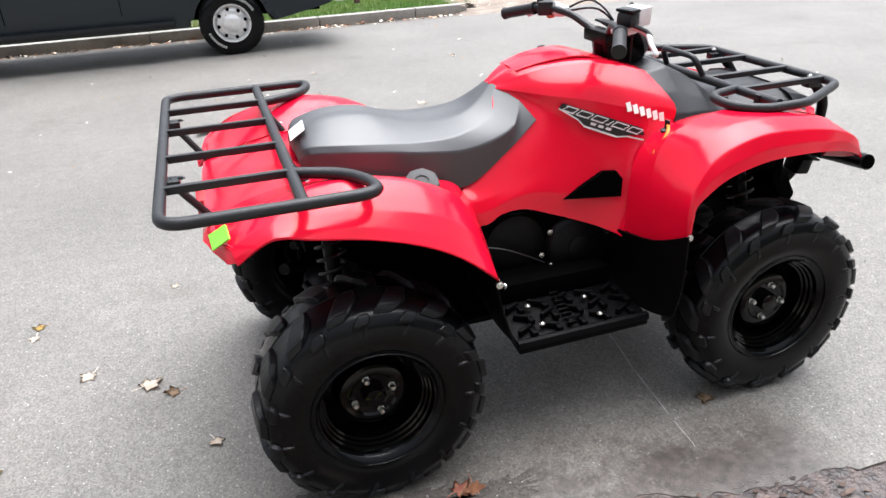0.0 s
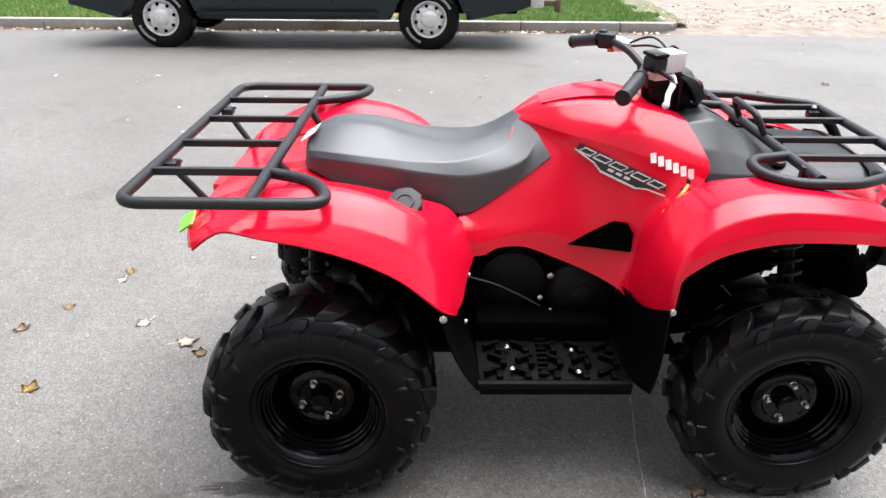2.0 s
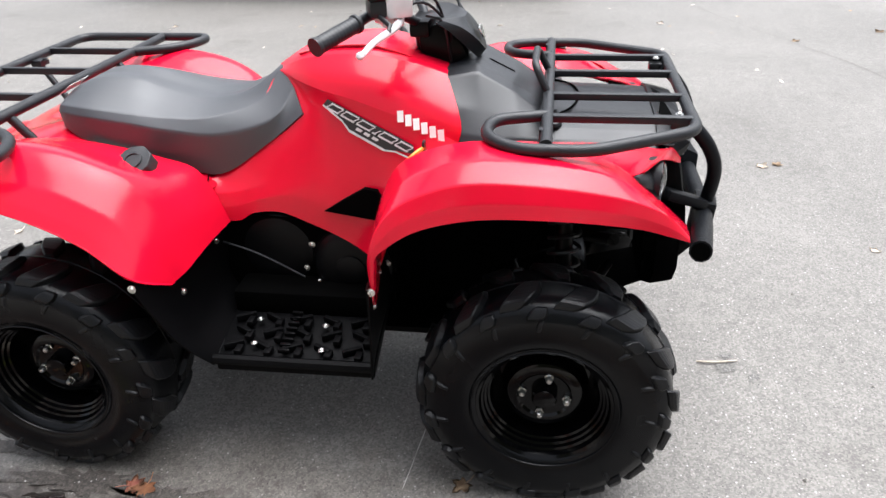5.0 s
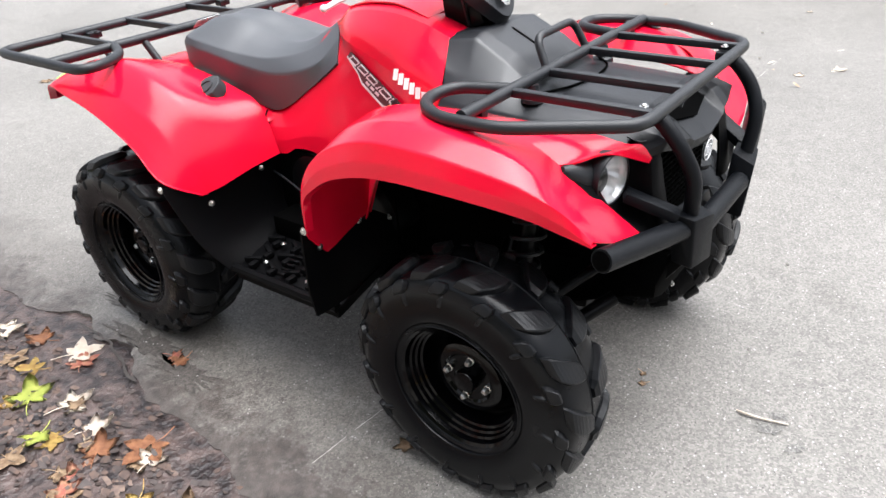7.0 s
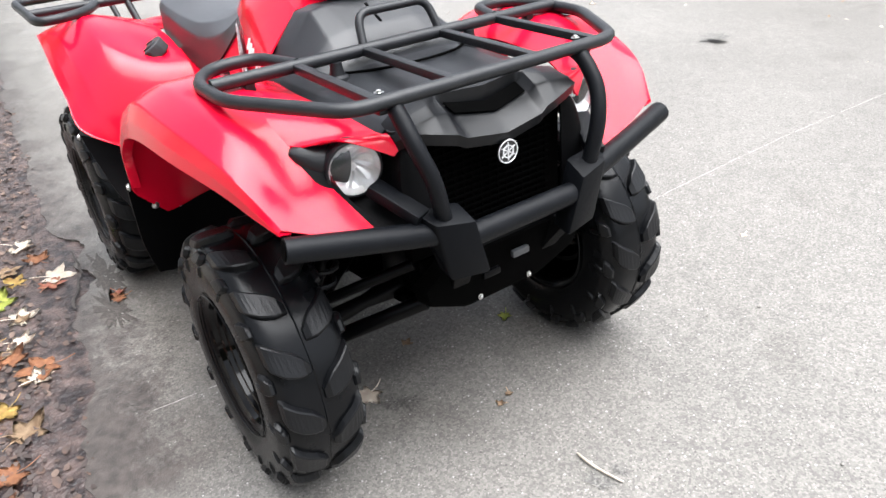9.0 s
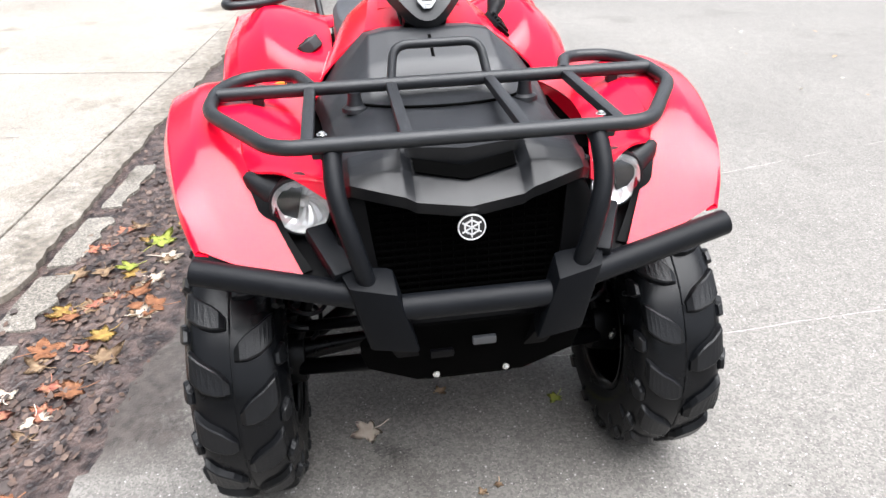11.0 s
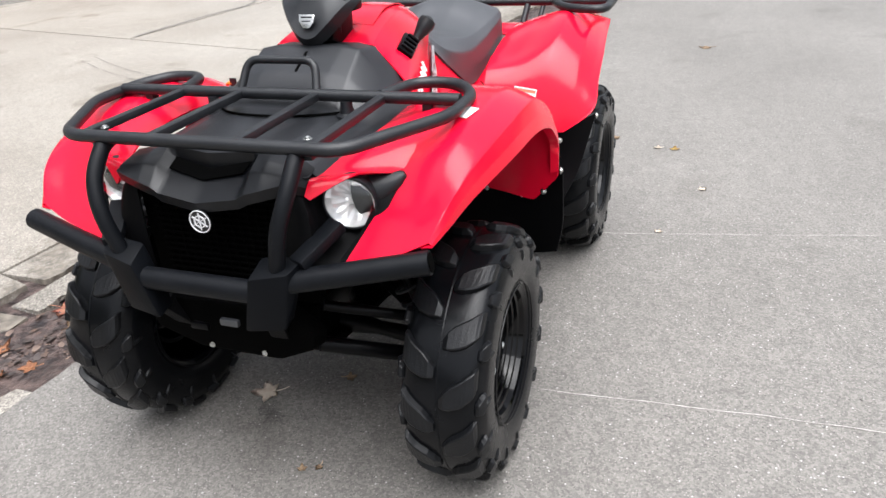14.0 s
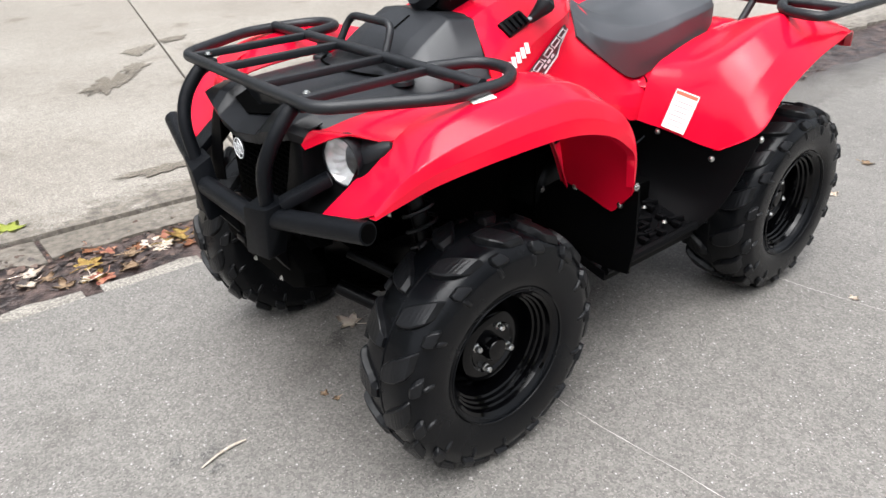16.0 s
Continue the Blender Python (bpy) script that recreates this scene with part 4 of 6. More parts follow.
def wheel(name, x, s, width, face, outer, hub_y, lugs, nut_turn):
    """A steel wheel with its knobbly tyre; the outer face looks to the side s."""
    w = new(name)
    w.parent = quad
    zc = .302
    mid_y = s * (face - width / 2)
    prof = tyre_profile(width, outer)
    curve = spline([(r, h, 0) for r, h in prof], 28)
    full = [(p.x, p.y) for p in curve] + [(p.x, -p.y) for p in reversed(curve[:-1])]
    bm = bmesh.new()
    revolve(bm, full, (0, 0, 0), "y", seg=64, cap=False)
    arc = [(p.x, p.y) for p in reversed(curve)]
    bmesh.ops.transform(bm, matrix=Matrix.Translation((x, mid_y, zc)) @ pose(0, 0, 0, 0, random.uniform(0, 20), 0), verts=bm.verts)
    for v in bm.verts:
        if v.co.z < .003:
            v.co.z = .003
    part("tyre", bm, RUBBER, w, "black knobbly tyre with chevron lugs", sharp=32)
    bm = bmesh.new()
    tube(bm, [Vector((x + (outer - .0085) * math.cos(k * math.tau / 64), mid_y, zc + (outer - .0085) * math.sin(k * math.tau / 64))) for k in range(64)], .0024, 6, True)
    part("centre_rib", bm, RUBBER, w)
    for q in (1, -1):
        bm = bmesh.new()
        tube(bm, [(x + .171 * math.cos(k * math.tau / 48), mid_y + q * width * .478, zc + .171 * math.sin(k * math.tau / 48)) for k in range(48)], .0022, 6, True)
        part("sidewall_ring", bm, RUBBER, w)
    # chevron lugs, turn about from side to side
    for q in (1, -1):
        for lo, hi, sweep, widths, shift, high in LUGS:
            shape = lug_mesh(arc, q, lo, hi, sweep, widths, high)
            for k in range(lugs):
                a0 = -(k + shift + (.5 if q > 0 else 0)) * 360 / lugs
                lug = new("tread_lug", shape)
                lug.parent = w
                lug.matrix_basis = pose(x, mid_y, zc, 0, a0, 0)
    # rim dish
    bm = bmesh.new()
    o = abs(mid_y) + width * .35
    f = hub_y
    prof = [(.150, o - .018), (.163, o + .004), (.164, o + .010), (.160, o + .013), (.153, o + .008), (.149, o - .004), (.144, o - .007), (.142, o - .016), (.137, o - .019), (.135, o - .028), (.130, o - .031), (.127, o - .044), (.121, f - .046), (.116, f - .052), (.105, f - .050), (.099, f - .040), (.095, f - .014), (.090, f - .004), (.080, f + .001), (.066, f + .001), (.060, f - .004), (.040, f - .006), (.002, f - .006)]
    revolve(bm, [(r, h) for r, h in prof], (x, 0, zc), "y", s, 48, cap=False)
    revolve(bm, [(.150, o - .03), (.150, o - width * .75)], (x, 0, zc), "y", s, 32, cap=False)
    rim = part("rim", bm, RIM, w, "glossy black steel rim", sharp=28)
    bm = bmesh.new()
    revolve(bm, [(.030, f - .010), (.030, f + .012), (.026, f + .018), (.010, f + .020), (.001, f + .020)], (x, 0, zc), "y", s, 20, cap=False)
    part("hub_cap", bm, RIM, w)
    for k in range(4):
        a = math.radians(nut_turn + 90 * k)
        bm = bmesh.new()
        revolve(bm, [(.0105, 0), (.0105, .004), (.0084, .005), (.0084, .015), (.006, .019), (.001, .020)], (x + .054 * math.cos(a), s * (f - .004), zc + .054 * math.sin(a)), "y", s, 6)
        part("lug_nut", bm, STEEL, w, "silver wheel nut", sharp=20)
    return w


for s in (-1, 1):
    wheel("front_wheel", .626, s, .195, .556, .306, .494, 15, 80 if s < 0 else 22)
    wheel("rear_wheel", -.627, s, .245, .584, .307, .505, 15, 18)

# ---- running gear ----
# frame blocks: shade under the bodywork is put into their near-zero black
bm = bmesh.new()
box(bm, (-.05, 0, .45), (1.05, .26, .26), None, .03)
box(bm, (-.45, 0, .66), (.55, .30, .20), None, .03)
box(bm, (.55, 0, .68), (.62, .34, .20), None, .03)
box(bm, (.15, 0, .75), (.5, .24, .2), None, .03)
for s in (-1, 1):
    box(bm, (.60, s * .24, .80), (.36, .08, .03), None, .008)
# dark filler added to close the gap behind the nose
box(bm, (.82, 0, .70), (.10, .40, .20), None, .01)
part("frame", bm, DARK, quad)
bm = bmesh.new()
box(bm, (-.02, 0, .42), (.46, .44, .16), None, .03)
# wide low box added to blacken the foot board's inner edge
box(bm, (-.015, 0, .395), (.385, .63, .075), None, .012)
engine = part("engine", bm, DARK, quad, "black engine casing with under-bike shade in its colour")
for s in (-1, 1):
    bm = bmesh.new()
    revolve(bm, [(.112, .12), (.112, .205), (.106, .216), (.094, .222), (.05, .225), (.002, .226)], (-.100, 0, .510), "y", s, 40)
    part("belt_cover", bm, CASING, engine, "round black engine cover")
    bm = bmesh.new()
    revolve(bm, [(.112, .12), (.112, .216), (.104, .234), (.088, .243), (.070, .247), (.002, .250)], (.105, 0, .478), "y", s, 40)
    revolve(bm, [(.040, .246), (.040, .253), (.034, .255), (.002, .255)], (.105, 0, .478), "y", s, 24)
    part("clutch_cover", bm, CASING, engine, "round black engine cover")
for s in (-1, 1):
    for x, z, w in ((.005, .545, .262), (.012, .43, .240), (.205, .50, .255), (-.02, .47, .24)):
        screw((x, s * min(w, .245), z), (0, s, 0), quad, .006)
    bm = bmesh.new()
    tube(bm, spline(side([(-.24, .25, .545), (-.14, .262, .52), (-.02, .262, .455)], s), 10), .003, 6)
    part("cable", bm, BLACK, quad)
    # foot board with raised treads
    bm = bmesh.new()
    prism(bm, side([(-.215, .21, .392), (.200, .21, .392), (.212, .485, .338), (-.20, .485, .333)], s), (0, 0, -.03), .006)
    tube(bm, side([(-.205, .482, .336), (.208, .482, .340)], s), .014, 8)
    board = part("foot_board", bm, GUARD, quad, "black ribbed plastic foot board")
    for i in range(5):
        for j in range(3):
            bm = bmesh.new()
            x, w = -.165 + i * .078 + .012 * (j % 2), .345 + j * .048
            z = .373 - (w - .315) * .215
            box(bm, (x, s * w, z + .008), (.052, .012, .018), pose(0, 0, 0, 0, 0, s * (28 if (i + j) % 2 else -28)), .003)
            box(bm, (x + .02, s * (w + .018), z + .006), (.018, .03, .016), None, .003)
            part("tread_block", bm, GUARD, board)
    for k in range(8):
        bm = bmesh.new()
        box(bm, (-.025, s * (.335 + k * .018), .386 - k * .0040), (.03, .008, .012), None, .002)
        part("peg_ridge", bm, GLOSS, board)
    for x, w in ((-.12, .36), (-.11, .44), (.06, .37), (.07, .45)):
        screw((x, s * w, .388 - (w - .315) * .215), (0, 0, 1), board, .006)
    # near-black sheet: foot-well shade is put into its colour
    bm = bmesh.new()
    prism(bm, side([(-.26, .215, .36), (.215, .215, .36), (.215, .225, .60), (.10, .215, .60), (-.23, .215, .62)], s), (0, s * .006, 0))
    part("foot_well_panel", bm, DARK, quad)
    # leg guards ahead of the rear wheel and behind the front wheel
    bm = bmesh.new()
    G_A = side([(-.222, .20, .61), (-.25, .20, .50), (-.245, .20, .42), (-.205, .21, .362)], s)
    G_B = side([(-.262, .45, .565), (-.270, .45, .48), (-.25, .44, .40), (-.204, .42, .345)], s)
    G_C = side([(-.304, .588, .612), (-.282, .567, .52), (-.247, .54, .42), (-.202, .490, .322)], s)
    skin(bm, surface([G_A, G_B, G_C], 14, 8), .005, (-.6, 0, .3))
    part("rear_leg_guard", bm, GUARD, quad, "black plastic mud guard")
    bm = bmesh.new()
    G_A = side([(.196, .30, .545), (.198, .22, .48), (.205, .20, .42), (.18, .21, .362)], s)
    G_B = side([(.210, .47, .578), (.217, .465, .49), (.217, .46, .42), (.203, .455, .352)], s)
    G_C = side([(.240, .588, .634), (.239, .590, .54), (.235, .588, .46), (.228, .572, .378)], s)
    skin(bm, surface([G_A, G_B, G_C], 14, 8), .005, (.6, 0, .3))
    part("front_leg_guard", bm, GUARD, quad, "black plastic mud guard")
    for p in ((-.300, .590, .606), (.249, .583, .627)):
        screw((p[0], s * p[1], p[2]), (0, s, .1), quad, .0065)
    for p in ((-.243, .482, .535), (-.232, .30, .575)):
        screw((p[0], s * p[1], p[2]), (.9, s * .3, 0), quad, .006)
    for p in ((.218, .474, .535), (.240, .535, .56), (.215, .37, .55)):
        screw((p[0], s * p[1], p[2]), (1, 0, 0), quad, .006)
    # suspension arms, shafts and springs
    for x0, xw in ((.70, .628), (-.55, -.622)):
        tubes("lower_arm", [side([(x0 + .12, .14, .39), (xw, .43, .26)], s), side([(x0 - .22, .14, .39), (xw, .43, .26)], s)], .019, GLOSS, quad)
        tubes("upper_arm", [side([(x0 + .08, .14, .47), (xw, .42, .37)], s), side([(x0 - .18, .14, .47), (xw, .42, .40)], s)], .013, GLOSS, quad)
        tubes("drive_shaft", [side([(xw, .10, .33), (xw, .20, .32), (xw, .40, .303)], s)], [.034, .018, .030], GLOSS, quad)
        bm = bmesh.new()
        revolve(bm, [(.07, .34), (.08, .40), (.06, .47), (.03, .48)], (xw, 0, .303), "y", s, 20)
        part("knuckle", bm, GLOSS, quad)
        top, foot = (Vector((.66, s * .22, .74)), Vector((.655, s * .36, .33))) if x0 > 0 else (Vector((-.66, s * .20, .76)), Vector((-.66, s * .33, .36)))
        bm = bmesh.new()
        tube(bm, [foot, foot.lerp(top, .5)], .014, 10)
        tube(bm, [foot.lerp(top, .45), top], .022, 10)
        shock = part("shock_absorber", bm, GLOSS, quad)
        bm = bmesh.new()
        ax = (top - foot).normalized()
        p = ax.orthogonal().normalized()
        q = ax.cross(p)
        tube(bm, [foot.lerp(top, .12 + .78 * k / 108) + .038 * (p * math.cos(k * math.tau / 12) + q * math.sin(k * math.tau / 12)) for k in range(109)], .0055, 6)
        part("coil_spring", bm, RACK, shock)
        screw(tuple(foot + Vector((.05, s * .02, -.02))), (.8, s * .5, 0), quad, .010)
    # near-black sheets carry the shade inside the wheel arches
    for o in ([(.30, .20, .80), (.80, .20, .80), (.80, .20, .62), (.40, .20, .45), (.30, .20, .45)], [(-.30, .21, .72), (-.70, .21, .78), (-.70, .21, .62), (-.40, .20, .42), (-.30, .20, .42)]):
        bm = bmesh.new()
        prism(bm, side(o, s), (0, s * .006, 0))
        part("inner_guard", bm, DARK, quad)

bm = bmesh.new()
box(bm, (-.05, 0, .285), (.92, .48, .02), None, .006)
part("belly_plate", bm, GUARD, quad)

# axle housings
for x, z in ((-.62, .33), (.63, .36)):
    bm = bmesh.new()
    box(bm, (x, 0, z), (.2, .19, .15), None, .03)
    part("axle_housing", bm, GLOSS, quad)

# ---- handlebar ----
bar = new("handlebar")
bar.parent = quad
half = [(.285, .0, 1.065), (.285, .045, 1.07), (.245, .13, 1.115), (.205, .215, 1.128), (.184, .278, 1.119), (.124, .376, 1.096)]
tubes("bar_tube", [rounded(side(half[:0:-1], -1) + side(half, 1), .03, 4)], .0115, BLACK, bar)
for s in (-1, 1):
    a, b = Vector((.186, s * .272, 1.120)), Vector((.120, s * .381, 1.094))
    bm = bmesh.new()
    steps = [k / 40 for k in range(41)]
    tube(bm, [a.lerp(b, f) for f in steps], [.021 if f < .06 else .0205 if f > .94 else .0185 if int(f * 40) % 3 else .0179 for f in steps], 16)
    part("grip", bm, BLACK, bar, "black rubber grip")
    # lever with a ball end
    bm = bmesh.new()
    tube(bm, spline(side([(.255, .19, 1.118), (.272, .235, 1.116), (.264, .29, 1.108), (.238, .345, 1.096), (.224, .392, 1.082)], s), 12), [.010, .010, .010, .0095, .009, .009, .0085, .008, .0075, .007, .007, .0065, .0065], 8)
    revolve(bm, [(.001, -.009), (.007, -.006), (.0095, 0), (.007, .006), (.001, .009)], Vector((.220, s * .396, 1.081)), "z", seg=10)
    part("lever", bm, ALLOY, bar, "silver brake lever")
    bm = bmesh.new()
    box(bm, (.245, s * .195, 1.115), (.05, .06, .03), pose(0, 0, 0, 0, 0, s * -25), .006)
    tube(bm, side([(.215, .20, 1.127), (.245, .20, 1.118)], s), .020, 12)
    part("lever_clamp", bm, ALLOY, bar)
# brake fluid box on the right
bm = bmesh.new()
box(bm, (.266, -.222, 1.152), (.06, .058, .05), pose(0, 0, 0, 4, 0, 25), .006)
part("fluid_body", bm, ALLOY, bar, "silver brake fluid housing")
bm = bmesh.new()
box(bm, (.226, -.243, 1.148), (.044, .052, .040), pose(0, 0, 0, 4, 0, 25), .012)
throttle = part("throttle_case", bm, BLACK, bar)
bm = bmesh.new()
box(bm, (.226, -.243, 1.172), (.047, .055, .010), pose(0, 0, 0, 4, 0, 25), .005)
part("case_lid", bm, RIM, throttle)
bm = bmesh.new()
tube(bm, [(.235, -.262, 1.132), (.262, -.285, 1.118), (.262, -.305, 1.108)], .006, 8)
part("thumb_lever", bm, BLACK, throttle)
bm = bmesh.new()
box(bm, (.205, .235, 1.125), (.05, .075, .045), pose(0, 0, 0, 0, 0, -25), .008)
box(bm, (.19, .245, 1.147), (.02, .035, .014), pose(0, 0, 0, 0, 0, -25), .003)
part("switch_case", bm, BLACK, bar, "black switch housing")
bm = bmesh.new()
box(bm, (.21, .205, 1.105), (.022, .018, .022), None, .004)
part("stop_switch", bm, PRINT_RED, bar)
# mount and cables
bm = bmesh.new()
tube(bm, [(.30, 0, .93), (.285, 0, 1.06)], .026, 14)
box(bm, (.285, 0, 1.062), (.05, .14, .04), None, .008)
part("steering_stem", bm, GLOSS, bar)
runs = ([(.25, -.17, 1.125), (.31, -.12, 1.135), (.36, -.06, 1.06), (.35, -.03, .97)], [(.25, .17, 1.125), (.32, .13, 1.15), (.37, .07, 1.08), (.35, .04, .97)], [(.26, .16, 1.12), (.34, .11, 1.12), (.40, .05, 1.03), (.38, .02, .97)], [(.24, -.20, 1.13), (.29, -.15, 1.175), (.34, -.09, 1.12), (.36, -.05, .98)])
for r in runs:
    tubes("cable", [spline(r, 16)], .0036, BLACK, bar, seg=8)
# instrument shroud
bm = bmesh.new()
M_A = [(0.335, -0.1176, 1.088), (0.3635, -0.1025, 1.0654), (0.3958, -0.0714, 1.0253), (0.4241, -0.0252, 0.985), (0.4241, 0.0252, 0.985), (0.3958, 0.0714, 1.0253), (0.3635, 0.1025, 1.0654), (0.335, 0.1176, 1.088)]
M_B = [(0.35, -0.105, 1.09), (0.3935, -0.0815, 1.0687), (0.4271, -0.0504, 1.0337), (0.4423, -0.0168, 1.005), (0.4423, 0.0168, 1.005), (0.4271, 0.0504, 1.0337), (0.3935, 0.0815, 1.0687), (0.35, 0.105, 1.09)]
M_C = [(0.3386, -0.0941, 1.0957), (0.367, -0.0689, 1.0897), (0.3878, -0.0378, 1.086), (0.3934, -0.0126, 1.084), (0.3934, 0.0126, 1.084), (0.3878, 0.0378, 1.086), (0.367, 0.0689, 1.0897), (0.3386, 0.0941, 1.0957)]
M_D = [(0.305, -0.0798, 1.1), (0.312, -0.0504, 1.0967), (0.318, -0.0252, 1.094), (0.32, -0.0084, 1.094), (0.32, 0.0084, 1.094), (0.318, 0.0252, 1.094), (0.312, 0.0504, 1.0967), (0.305, 0.0798, 1.1)]
skin(bm, creased([M_A, M_B, M_C, M_D], 28, .92), .006, (.2, 0, 1.0))
shroud = part("instrument_shroud", bm, BLACK, bar, "dark grey plastic handlebar shroud", sharp=30)
bm = bmesh.new()
prism(bm, [(.424, -.022, 1.056), (.424, .022, 1.056), (.432, .020, 1.039), (.438, .008, 1.026), (.438, -.008, 1.026), (.432, -.020, 1.039)], (.004, 0, .001), .002)
shield = part("shroud_badge", bm, STEEL, shroud, "silver shield badge with dark bars")
bm = bmesh.new()
for k in range(3):
    box(bm, (.4305 + k * .0035, 0, 1.051 - k * .009), (.003, .030 - k * .007, .0035), None)
part("badge_mark", bm, BADGE, shield)
bm = bmesh.new()
prism(bm, [(.275, -.05, 1.05), (.33, -.05, 1.075), (.385, -.05, 1.03), (.405, -.05, .99), (.36, -.05, .968), (.285, -.05, .985)], (0, .10, 0), .012)
part("steering_cowl", bm, GLOSS, bar)
# gear lever on the left
bm = bmesh.new()
tube(bm, [(.262, .188, .948), (.205, .192, .957)], .006, 8)
shift = part("gear_lever", bm, STEEL, quad)
bm = bmesh.new()
tube(bm, [(.215, .185, .948), (.205, .190, .957), (.192, .199, .972), (.180, .207, .986), (.172, .212, .995), (.167, .215, 1.001)], [.009, .012, .018, .024, .022, .010], 14)
part("knob", bm, BLACK, shift, "black gear knob")
bm = bmesh.new()
box(bm, (.272, .190, .950), (.085, .045, .014), pose(0, 0, 0, -42, 14, 8), .004)
for k in range(4):
    box(bm, (.244 + k * .018, .195 + k * .001, .962 - k * .0045), (.010, .034, .012), pose(0, 0, 0, -42, 14, 8), .002)
part("gate", bm, GLOSS, quad, "black gear gate")
bm = bmesh.new()
patch(bm, *fender_grids["front"], (.625, .462, .895), (1, -.25, 0), (.052, .024), .002, .0008)
part("fender_label", bm, WHITE, quad, "small white label")
# key and tag on the right
bm = bmesh.new()
revolve(bm, [(.017, 0), (.018, .006), (.012, .009), (.001, .009)], (.330, -.318, .836), "z", seg=18)
box(bm, (.330, -.320, .856), (.006, .02, .03), None, .002)
key = part("ignition_switch", bm, BLACK, quad)
bm = bmesh.new()
tube(bm, spline([(.330, -.324, .856), (.312, -.352, .850), (.288, -.368, .828), (.262, -.366, .795)], 8), .005, 6)
part("key_tag", bm, ORANGE, key, "orange key tag")


# ---- the street ----
SLOPE = -0.09


def drop(y):
    """The road falls away towards the far kerb."""
    return -0.28 * (max(0.0, y - 2.0) / 7.2) ** 1.3


def rough(x, y, k=1.0):
    return noise.noise(Vector((x * k, y * k, 3.7)))


def road_edge(x):
    if x >= .62:
        return -.885 - .075 * x
    f = min(1.0, max(0.0, x / .3))
    return -.795 - .055 * x - .085 * f * f * (3 - 2 * f)


# one sheet out to the horizon
bm = bmesh.new()
bm.faces.new([bm.verts.new(p) for p in ((-400, -400, -.36), (400, -400, -.36), (400, 400, -.36), (-400, 400, -.36))])
tagged(part("ground", bm, SOIL), "bare soil and turf reaching to the horizon", "ground", kind="structure")

# unseen dark belt all round, added to block low sky; height set per side
bm = bmesh.new()
rows = []
for i in range(181):
    a = i * math.tau / 180
    r = 34 + 4 * math.sin(3 * a)
    top = (2.2 if math.sin(a) > .2 else 16.0 if math.sin(a) < -.2 else 9.0) + 1.6 * noise.noise(Vector((math.cos(a) * 9, math.sin(a) * 9, 1))) + 1.2 * noise.noise(Vector((math.cos(a) * 40, math.sin(a) * 40, 5)))
    if abs(math.sin(a)) < .42 and math.cos(a) > 0:
        top *= .45  # lower at the front, to let in more low sky
    rows.append([bm.verts.new((r * math.cos(a) * 1.6, r * math.sin(a), z)) for z in (-.3, top * .5, top)])
for a, b in zip(rows, rows[1:]):
    for j in range(2):
        bm.faces.new((a[j], b[j], b[j + 1], a[j + 1]))
tagged(part("backdrop", bm, SKY_BLOCK), "unseen dark belt added to block low sky light", "backdrop", kind="structure")

# road: ragged near edge, crowned
bm = bmesh.new()
xs = [-90, -60, -40, -25, -15, -10] + [-8 + .04 * k for k in range(151)] + [-1.98 + .012 * k for k in range(226)] + [.74 + .08 * k for k in range(41)] + [6, 9, 14, 25, 40, 60, 90]
ys = [0, .06, .2, .6, 1.2, 2.2, 3.2, 4.2, 5.2, 6.2, 7.2, 8.2, 9.2, 10.05]
rows = []
for x in xs:
    edge = road_edge(x)
    if x < .62:
        edge += .035 * rough(x, 0, 6) + .05 * rough(x, 5, 1.7) + .020 * rough(x, 9, 17) + .007 * rough(x, 4, 43)
        if -1.3 < x < -.35:
            edge += .16 * math.sin((x + 1.3) / .95 * math.pi) * (.6 + .5 * rough(x, 2, 4))
    else:
        edge += .008 * rough(x, 0, 9)
    line = [bm.verts.new((x, edge, -.10))]
    for y in ys:
        yy = edge + y * (9.2 - edge) / 10.05
        z = drop(yy)
        if y == 0 and x < .62:
            z -= .006
        line.append(bm.verts.new((x, yy, z)))
    rows.append(line)
for a, b in zip(rows, rows[1:]):
    for j in range(len(a) - 1):
        bm.faces.new((a[j], b[j], b[j + 1], a[j + 1]))
road = tagged(part("road", bm, ROAD), "worn grey concrete road with fine speckled aggregate", "road", kind="structure")


def strip(name, points, width, mat, label, z=.0025, gaps=.0, wobble=.004):
    """A thin uneven line of filler or shadowy joint on the paving."""
    bm = bmesh.new()
    pts = spline([(x, y, 0) for x, y in points], len(points) * 26)
    last = None
    for i, p in enumerate(pts):
        d = (pts[min(i + 1, len(pts) - 1)] - pts[max(i - 1, 0)]).normalized()
        nrm = Vector((-d.y, d.x, 0))
        p = p + nrm * wobble * rough(p.x, p.y, 9)
        w = width * (.65 + .5 * abs(rough(p.x, p.y, 23)))
        zz = drop(p.y) + z
        a, b = bm.verts.new((p + nrm * w / 2) + Vector((0, 0, zz))), bm.verts.new((p - nrm * w / 2) + Vector((0, 0, zz)))
        if last and rough(p.x * 3, p.y * 3, 2.2) > gaps - .5:
            bm.faces.new((last[0], a, b, last[1]))
        last = (a, b)
    return tagged(part(name, bm, mat), label, "joint", kind="structure")


strip("road_joint", [(.262, -.70), (.29, -.4), (.335, -.05), (.375, .5), (.36, .8), (.33, 1.3), (.31, 2.2), (.30, 3.6)], .0032, FILLER, "thin pale filled joint across the road", gaps=.16)
strip("road_joint", [(-.607, -.50), (-.63, -.2), (-.66, .5), (-.74, 1.0), (-.86, 1.6), (-1.1, 2.6)], .0032, FILLER, "thin pale filled joint across the road", gaps=.16)
